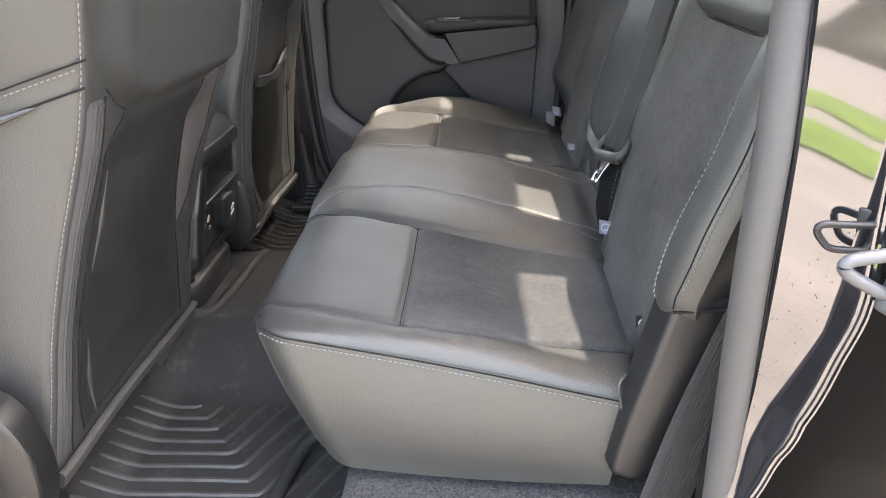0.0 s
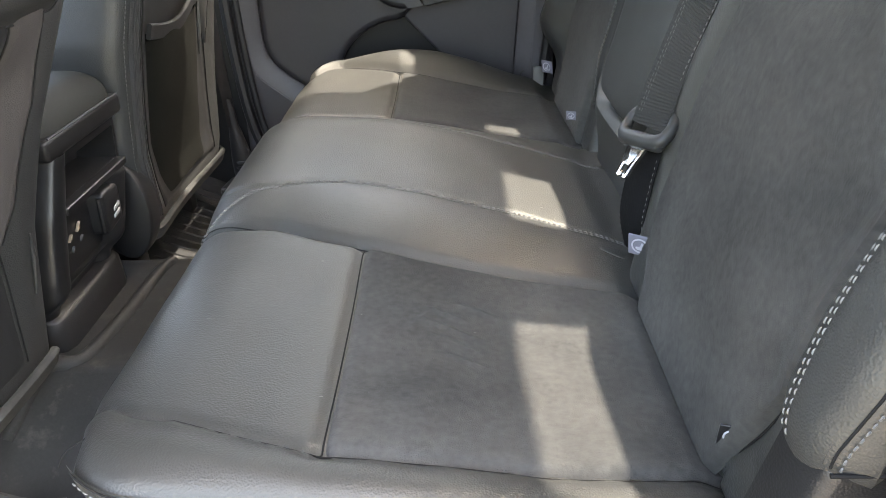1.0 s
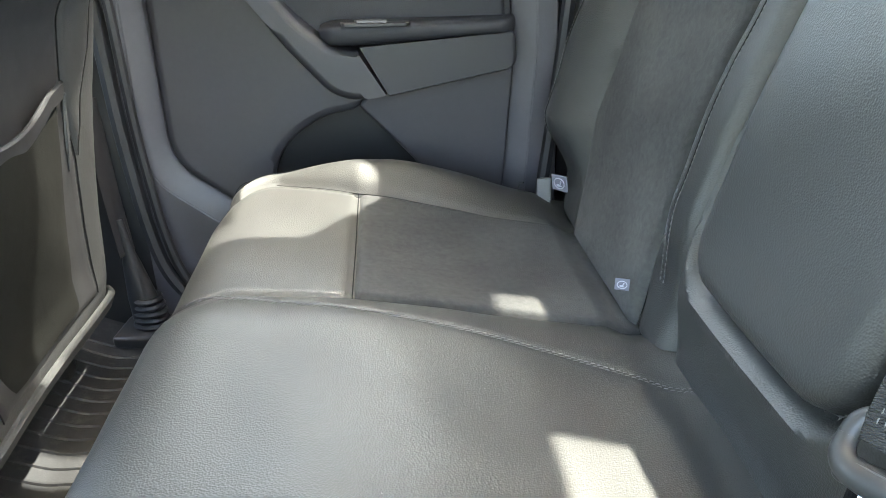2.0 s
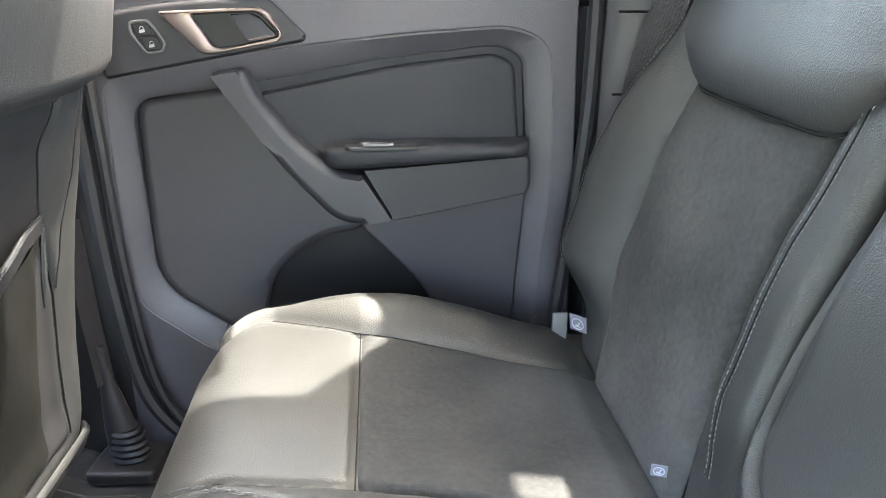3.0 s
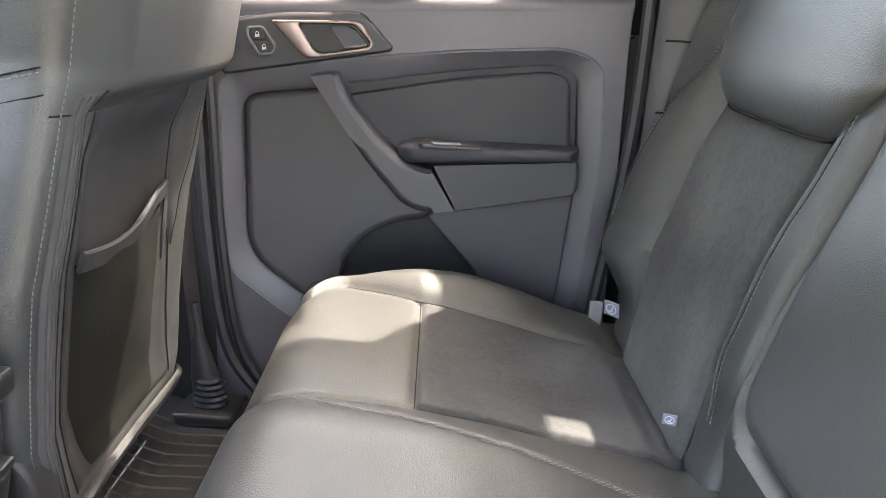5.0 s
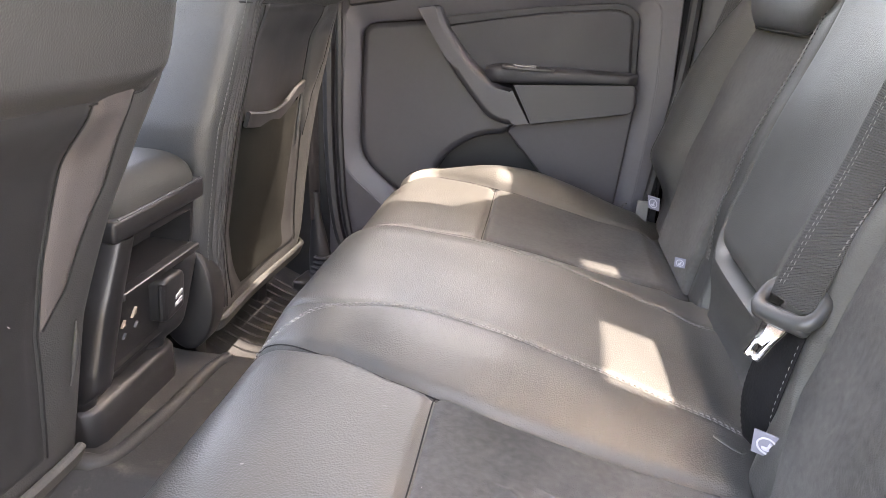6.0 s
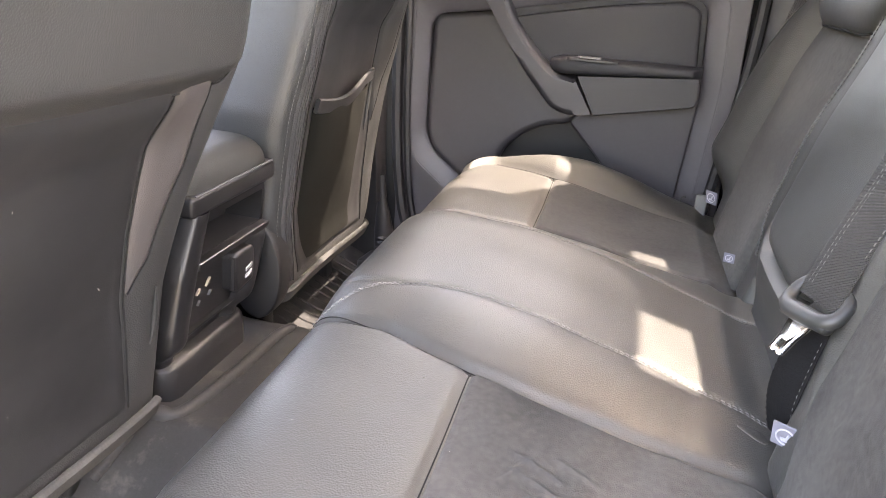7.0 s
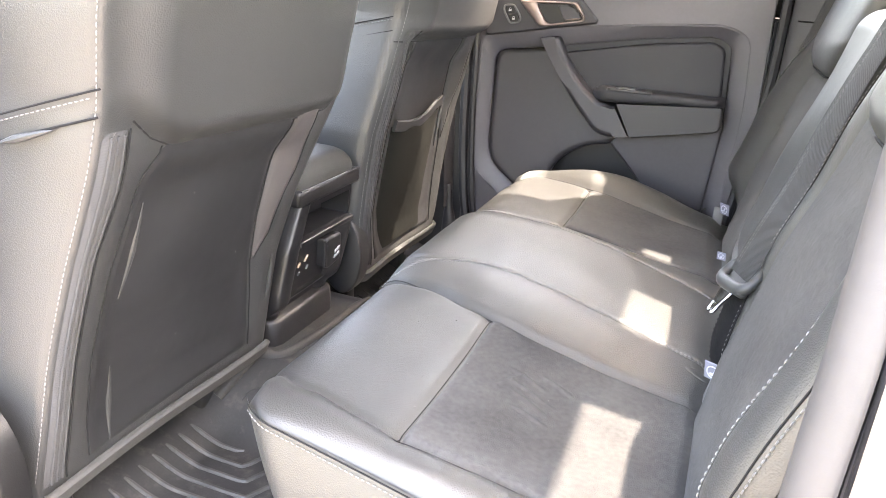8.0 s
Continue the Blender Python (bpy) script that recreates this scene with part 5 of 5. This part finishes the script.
# ---- centre console ----
def console():
    ob = thing("centre_console", "dark plastic centre console end with storage slot and power sockets", "console")
    XR = -0.505

    def face(a, b, h):
        return (XR + 0.018 * (b - 0.89) / 0.1 * 0.6 + h, a, b)

    def side_lo(z):
        return ip(z, [0.775, 0.80, 0.84, 0.915, 0.992], [1.150, 1.142, 1.142, 1.156, 1.184])

    def side_hi(z):
        return ip(z, [0.775, 0.80, 0.84, 0.90, 0.94, 0.992], [1.352, 1.366, 1.384, 1.402, 1.406, 1.400])

    SL, SR, PR = 0.235, 0.925, 0.80   # the slot's ends and the socket panel's far end, as shares of the width

    def relief(q, z):
        """Depth of the moulded end panel: swelling cheeks, a deep slot and a sunken socket panel."""
        h = 0.013 * math.sin(math.pi * min(1, q / SL)) ** 0.8 if q < SL else 0.0
        if q > PR and z < 0.925:
            h += 0.013 * math.sin(math.pi * min(1, (q - PR) / (1 - PR))) * float(sstep(0.925, 0.905, z))
        h -= 0.045 * max(0, 1 - q / 0.055) ** 2 + 0.040 * max(0, 1 - (1 - q) / 0.045) ** 2
        low = float(sstep(0.83, 0.792, z))
        h -= 0.020 * low * low
        if SL < q < SR and 0.9265 < z < 0.9745:
            h = -0.058
        elif SL < q < PR and 0.812 < z < 0.9125:
            e = min((q - SL) * 0.24, (PR - q) * 0.24, z - 0.812)
            h -= 0.0065 * float(sstep(0, 0.008, e))
        return h

    qs = np.unique(np.r_[np.linspace(0, 0.06, 9), np.linspace(0.06, SL - 0.004, 16), SL - 0.0005, SL + 0.0005, np.linspace(SL + 0.01, PR - 0.005, 36), np.linspace(PR, SR - 0.004, 12), SR - 0.0005, SR + 0.0005, np.linspace(SR + 0.006, 1, 14)])
    zs = np.unique(np.r_[np.linspace(0.778, 0.912, 48), 0.9262, 0.9268, np.linspace(0.93, 0.972, 10), 0.9742, 0.9748, np.linspace(0.978, 0.992, 5)])
    sheet = []
    for z in zs:
        y0, y1 = side_lo(z), side_hi(z)
        row = [(XR - 0.32, y0 + 0.004, z), (XR - 0.10, y0 + 0.001, z)]
        row += [face(y0 + q * (y1 - y0), z, relief(q, z)) for q in qs]
        row += [(XR - 0.10, y1 - 0.001, z), (XR - 0.32, y1 - 0.004, z)]
        sheet.append(row)
    obj("console_body", *grid(sheet), CONSOLE, ob, sharp=50)
    lip = arc_poly([(1.198, 0.9150), (1.390, 0.9150), (1.390, 0.9255), (1.198, 0.9255)], 0.002, 4)
    obj("slot_lip", *plate(lip, face, 0.014, 0.003, 0.03), CONSOLE, ob)
    # socket flap with two printed bars, hinged on a raised frame
    fl = arc_poly([(1.288, 0.906), (1.345, 0.904), (1.352, 0.845), (1.298, 0.838)], 0.012, 6)
    flap = obj("socket_flap", *plate(fl, face, 0.016, 0.006, 0.010, 0.0015), PLASTIC_DARK, ob, "black hinged socket flap")
    obj("flap_hinge", *tube([face(1.2905, 0.900, 0.010), face(1.298, 0.846, 0.010)], 0.0042, 8), PLASTIC_DARK, flap)
    for d in (0.0, 0.011):
        bar = arc_poly([(1.318, 0.874 - d), (1.336, 0.878 - d), (1.336, 0.872 - d), (1.318, 0.868 - d)], 0.001, 3)
        obj("printed_bar", *plate(bar, face, 0.0188, 0.0004), WHITE_PRINT, flap)
    # small socket symbols
    for y, z, mat, k in ((1.226, 0.870, AMBER_PRINT, 1), (1.250, 0.876, AMBER_PRINT, 1.3), (1.229, 0.852, GREY_TRIM, 0.8), (1.256, 0.857, GREY_TRIM, 0.8)):
        sym = arc_poly([(y - 0.004 * k, z - 0.004 * k), (y + 0.003 * k, z - 0.002 * k), (y + 0.004 * k, z + 0.005 * k), (y, z + 0.002 * k)], 0.0008, 3)
        obj("printed_symbol", *plate(sym, face, -0.0052, 0.0002, 0.002), mat, ob)
    base_ = [[(XR - 0.32, 1.150, z), (XR - 0.03 + k, 1.150, z), (XR - 0.014 + k, 1.157, z), (XR - 0.008 + k, 1.172, z), (XR - 0.008 + k, 1.340, z), (XR - 0.014 + k, 1.356, z), (XR - 0.03 + k, 1.362, z), (XR - 0.32, 1.362, z)] for z, k in ((0.70, 0.004), (0.76, 0.002), (0.780, 0.0), (0.786, -0.006))]
    obj("console_base", *loft(base_), PLASTIC_DARK, ob, sharp=50)
    # armrest lid
    obj("lid_base", *rounded_box(XR - 0.33, XR + 0.022, 1.182, 1.404, 0.990, 1.018, 0.006), CONSOLE, ob)
    rings = []
    for t in np.linspace(0, 1, 14):
        a = t * math.pi / 2
        k = 0.034 * (1 - math.cos(a))
        z = 1.018 + 0.040 * math.sin(a)
        o = arc_poly([(XR - 0.34 + k, 1.184 + k), (XR + 0.018 - k, 1.184 + k), (XR + 0.018 - k, 1.402 - k), (XR - 0.34 + k, 1.402 - k)], 0.035, 8)
        rings.append([(x, y, z) for x, y in o])
    c = np.array(rings[-1]).mean(0)
    for k in (0.7, 0.35):
        rings.append([tuple(c + (np.array(p) - c) * k + np.array((0, 0, 0.006 * (1 - k)))) for p in rings[-1]])
    obj("armrest_lid", *loft(rings), LID_VINYL, ob, "padded black leather armrest lid")
    obj("seam", *tube([(XR + 0.0215, y, 1.0185) for y in np.linspace(1.19, 1.396, 20)], 0.0013, 6), GREY_TRIM, ob)


console()

# ---- far belt anchor at the pillar foot ----
an = thing("belt_anchor", "dark ribbed rubber boot and strap at the pillar foot", "belt anchor")
ax, ay = -0.478, 1.930
obj("anchor_plate", *plate(arc_poly([(ax - 0.05, ay - 0.04), (ax + 0.055, ay - 0.045), (ax + 0.07, ay + 0.04), (ax - 0.04, ay + 0.04)], 0.012, 5), lambda a, b, h: (a, b, 0.648 + h), 0.016, 0.006), PLASTIC_DARK, an)
for k in range(5):
    ring_ = [(ax + 0.010 + (0.027 - 0.002 * k) * math.cos(a), ay + 0.018 * math.sin(a), 0.668 + 0.012 * k) for a in np.linspace(0, 2 * math.pi, 25)]
    obj("boot_rib", *tube(ring_, 0.0055, 6), SEAL, an)
obj("boot", *loft([[(ax + 0.008 - 0.10 * (z - 0.66) + r * math.cos(a), ay + r * 0.7 * math.sin(a), z) for a in np.linspace(0, 2 * math.pi, 20, endpoint=False)] for z, r in ((0.655, 0.028), (0.72, 0.024), (0.78, 0.015), (0.80, 0.011), (0.86, 0.009))]), SEAL, an)
obj("strap", *band([(ax - 0.008, ay, 0.80), (ax - 0.014, ay, 0.90), (ax - 0.02, ay + 0.005, 1.05)], (0.3, 1, 0), 0.003, 0.02), SEAL, an)

# ---- near door opening ----
cover = thing("seat_hinge_cover", "grained black plastic cover on the bench's hinge", "trim")
co = arc_poly([(0.184, 1.012), (0.275, 1.026), (0.275, 0.97), (0.215, 0.800), (0.158, 0.797), (0.134, 0.806), (0.144, 0.858)], [0.007, 0.006, 0.02, 0.02, 0.01, 0.012, 0.05], 6)
shell = [[(a - 0.004 * k, 0.668 - h, b + k * (0.010 * sstep(0.95, 1.0, b))) for a, b in soft_inset(co, d)] for d, h, k in ((0.0, -0.010, 1.15), (0.0, 0.0, 1.0), (0.0, 0.022, 0.15), (0.0008, 0.0252, 0.05), (0.0026, 0.0280, 0.0), (0.0055, 0.0296, 0.0), (0.0090, 0.0300, 0.0))]
obj("cover_shell", *loft(shell), COVER_PLASTIC, cover, sharp=30)
screw = [[(0.235 + r * math.cos(t), 0.638 - h, 0.93 + r * math.sin(t)) for t in np.linspace(0, 2 * math.pi, 16, endpoint=False)] for r, h in ((0.0055, -0.002), (0.0055, 0.0008), (0.004, 0.0016), (0.001, 0.0016))]
obj("cover_clip", *loft(screw), PLASTIC_DARK, cover)
nb = thing("near_seat_belt", "dark ribbed webbing of the near rear seat belt", "seat belt")
nb_path = smooth_path([(0.164, 0.616, 0.66), (0.184, 0.618, 0.76), (0.212, 0.620, 0.88), (0.242, 0.621, 0.98), (0.268, 0.622, 1.06), (0.304, 0.626, 1.20), (0.346, 0.632, 1.35)], 8)
nb_side = np.array((1, 0.15, -0.35)) / math.sqrt(1.145)
obj("webbing", *band(nb_path, nb_side, 0.0026, 0.0285), WEBBING, nb)
obj("woven_ribs", *join(*[band(nb_path + nb_side * o, nb_side, 0.0046, 0.0011) for o in np.linspace(-0.020, 0.020, 11)]), WEBBING, nb)


def jamb_x(z):
    return ip(z, [0.62, 0.884, 1.0, 1.148, 1.312, 1.62], [0.200, 0.204, 0.210, 0.207, 0.203, 0.206])


def lean_y(z):
    """The body's side leans in towards the roof."""
    return 0.095 * (z - 1.1)


def settle(vf):
    """The opening's rear edge leans back towards the sill."""
    q = [0.70, 0.90, 1.10, 1.30, 1.60]
    return [(x + ip(z, q, [0.030, 0.024, 0.014, 0.007, 0.004]), y + ip(z, q, [0.026, 0.022, 0.016, 0.010, 0.006]), z) for x, y, z in vf[0]], vf[1]


def seal_edge(z):
    """Outer edge of the soft strip round the opening."""
    q = [0.60, 0.90, 1.00, 1.10, 1.20, 1.30, 1.66]
    return ip(z, q, [0.236, 0.2265, 0.2240, 0.2225, 0.2275, 0.2315, 0.240]), ip(z, q, [0.545, 0.533, 0.528, 0.526, 0.535, 0.550, 0.585])


def body_shift(vf):
    """The painted jamb stands closer to the strip towards the sill."""
    q = [0.60, 0.85, 0.90, 1.00, 1.10, 1.20, 1.30, 1.66]
    return [(x + ip(z, q, [-0.042, -0.040, -0.035, -0.031, -0.023, -0.0115, -0.002, 0.0]), y + ip(z, q, [-0.010, -0.019, -0.022, -0.0335, -0.042, -0.0425, -0.041, -0.046]), z) for x, y, z in vf[0]], vf[1]


def catch(vf):
    """The striker is bolted to the outer face of the jamb."""
    vf = settle(vf)
    return [(-0.0074 + (x + 0.0074) * 0.915, -0.0074 + (y + 0.0074) * 0.915, 1.3607 + (z - 1.3607) * 0.915) for x, y, z in vf[0]], vf[1]


# soft grey trim strip and body jamb round the opening
rings, lip = [], []
for z in np.linspace(0.60, 1.66, 50):
    x, y = seal_edge(z)
    rings.append([(x - 0.012, y + 0.032, z), (x - 0.0205, y + 0.024, z), (x - 0.0220, y + 0.018, z), (x - 0.0205, y + 0.011, z), (x - 0.0180, y + 0.006, z), (x - 0.0135, y + 0.0015, z), (x - 0.008, y - 0.0015, z), (x - 0.003, y - 0.0015, z), (x, y, z), (x + 0.0008, y + 0.006, z), (x + 0.0008, y + 0.032, z)])
    lip.append([(x + 0.0006, y + 0.006, z), (x + 0.0016, y + 0.0022, z), (x + 0.0032, y + 0.003, z), (x + 0.004, y + 0.008, z), (x + 0.004, y + 0.06, z), (x + 0.0006, y + 0.06, z)])
tagged(obj("opening_seal", *loft(rings), SEAL_CLOTH, sharp=75), "soft grey trim strip edging the rear door opening", "seal", kind="structure")
tagged(obj("opening_seal_lip", *loft(lip), SEAL), "thin black rubber lip beside the grey strip", "seal", kind="structure")
rings, outer = [], []
for z in np.linspace(0.50, 1.70, 90):
    x = jamb_x(z) + 0.0265
    w = 0.0036 + ip(z, [0.5, 0.94, 0.985, 1.02, 1.07, 1.13, 1.2, 1.35, 1.7], [0.0, 0.0005, 0.007, 0.0160, 0.028, 0.032, 0.036, 0.042, 0.048])
    s = ip(z, [0.5, 0.80, 0.883, 0.908, 0.965, 1.018, 1.063, 1.10, 1.20, 1.7], [0.002, 0.002, 0.0095, 0.016, 0.027, 0.023, 0.017, 0.020, 0.006, 0.006])
    ly = lean_y(z)
    r_ = [(x, 0.57), (x + 0.001, 0.556)]
    dx = max(0.0, 0.34 * lean_y(z))
    r_[0], r_[1] = (x - dx, 0.57), (x - dx + 0.001, 0.556)
    r_ += [(x - dx + 0.0025 + (w + dx) * t, 0.552 - 0.78 * w * t) for t in np.linspace(0, 1, 8)]
    xa, ya = r_[-1]
    r_ += [(xa + 0.45 * s * t + 0.0008, ya - 0.9 * s * t - 0.0008) for t in np.linspace(0.08, 1, 6)]
    xe, y0 = r_[-1]
    r_ += [(xe + 0.0010, y0 - 0.0012), (xe + 0.0016, y0 - 0.0036), (xe + 0.0036, y0 - 0.0044), (xe + 0.0044, y0 - 0.0066), (xe + 0.0060, y0 - 0.0068)]
    rings.append([(a, b + ly, z) for a, b in r_ + [(xe + 0.0060, 0.62), (x, 0.62)]])
    xo, yo_ = xe + 0.0064, y0 - 0.0064
    outer.append([(a, b + ly, z) for a, b in ((xo, yo_), (xo + 0.012, yo_ - 0.010), (xo + 0.03, yo_ - 0.018), (xo + 0.07, yo_ - 0.024), (xo + 0.5, yo_ - 0.028), (xo + 0.5, 0.62), (xo, 0.62))])
tagged(obj("body_jamb", *body_shift(settle(loft(rings))), PAINT, sharp=14), "glossy black painted door jamb, dusty and mirror-like", "body panel", kind="structure")
tagged(obj("body_side", *body_shift(settle(loft(outer))), BODY_SHADE, sharp=30), "dusty black body side outside the jamb, dark reflection put into its colour", "body panel", kind="structure")
tagged(obj("quarter_panel", *rounded_box(0.280, 0.47, 0.634, 0.650, 0.56, 0.985, 0.004, 2), PLASTIC_DARK), "dark inner quarter trim behind the belt", "trim", kind="structure")
tagged(obj("quarter_panel", *rounded_box(0.300, 0.47, 0.640, 0.656, 0.985, 1.36, 0.004, 2), PLASTIC_DARK), "dark inner quarter trim behind the belt", "trim", kind="structure")
st = thing("door_striker", "black steel door striker loop with a pale zinc catch", "striker")
obj("striker_loop", *catch(tube(smooth_path([(0.300, 0.524, 1.140), (0.266, 0.522, 1.142), (0.250, 0.523, 1.142), (0.2455, 0.524, 1.137), (0.2505, 0.524, 1.128), (0.262, 0.524, 1.120), (0.300, 0.523, 1.119)], 6), 0.0030, 10)), PLASTIC_DARK, st)
obj("striker_plate", *catch(turn(rounded_box(-0.003, 0.003, -0.014, 0.014, -0.015, 0.015, 0.002), Matrix.Translation((0.292, 0.527, 1.137)) @ pose(0, 0, 0, 0, 0, 52))), PLASTIC_DARK, st)
obj("zinc_loop", *catch(tube(smooth_path([(0.300, 0.488, 1.133), (0.276, 0.486, 1.131), (0.2555, 0.486, 1.127), (0.2525, 0.486, 1.121), (0.259, 0.486, 1.114), (0.274, 0.486, 1.105), (0.296, 0.488, 1.092)], 6), 0.0056, 10)), ZINC, st, "pale zinc catch loop")
obj("zinc_block", *catch(turn(rounded_box(-0.010, 0.022, -0.012, 0.012, -0.030, 0.024, 0.006), Matrix.Translation((0.300, 0.486, 1.110)) @ pose(0, 0, 0, 0, 20, 20))), ZINC, st)


# ---- lint and dust specks on the seats ----
def lint():
    rnd = random.Random(7)
    bits = []
    for k in range(26):
        if k < 17:
            x, y = rnd.uniform(-0.24, 0.12), rnd.uniform(0.76, 1.40)
            p = cushion_top(x, y, 0.0034 if x > -0.095 and (seam_y(S0, x) < y < seam_y(S1, x)) else 0.0004)
        else:
            z = rnd.uniform(0.84, 1.15)
            y = rnd.uniform(0.80, 1.02)
            p = np.array(ns_surf(y, z, 0.0034))
        r = rnd.uniform(0.0002, 0.0006)
        a = rnd.uniform(0, math.pi)
        ln = rnd.choice((1, 1, 1.6, 3.5)) * r
        d = np.array((math.cos(a), math.sin(a), 0)) if k < 17 else np.array((0, math.cos(a), math.sin(a)))
        bits.append(tube([p - d * ln, p - d * ln * 0.4 + (0, 0, r * 0.3), p + d * ln * 0.5, p + d * ln], [r * 0.3, r, r * 0.8, r * 0.2], 5))
    tagged(obj("lint", *join(*bits), LINT), "pale specks of lint and dust on the seats", "lint", kind="stuff")


lint()


# ---- dried mud specks on the jamb ----
def mud():
    rnd = random.Random(11)
    bits = []
    for k in range(70):
        z = min(1.25, rnd.gauss(1.10, 0.05))
        t = rnd.random()
        w = 0.0036 + ip(z, [0.97, 0.985, 1.02, 1.07, 1.13, 1.2, 1.35], [0.0005, 0.003, 0.0134, 0.026, 0.029, 0.034, 0.040])
        p = np.array((jamb_x(z) + 0.029 + w * t, 0.552 - 0.78 * w * t + lean_y(z), z))
        r = rnd.uniform(0.00025, 0.0007)
        u, v = np.array((0.79, -0.61, 0)), np.array((0, 0, 1.0))
        n_ = np.array((-0.61, -0.79, 0))
        bits.append(loft([[p + (u * math.cos(a) + v * math.sin(a) * 1.3) * r * q + n_ * h for a in np.linspace(0, 2 * math.pi, 6, endpoint=False)] for q, h in ((1.0, -0.0002), (0.8, 0.0003), (0.3, 0.0005))]))
    tagged(obj("mud_specks", *body_shift(settle(join(*bits))), SEAL), "dark dried mud specks on the painted jamb", "dirt", kind="stuff")


mud()
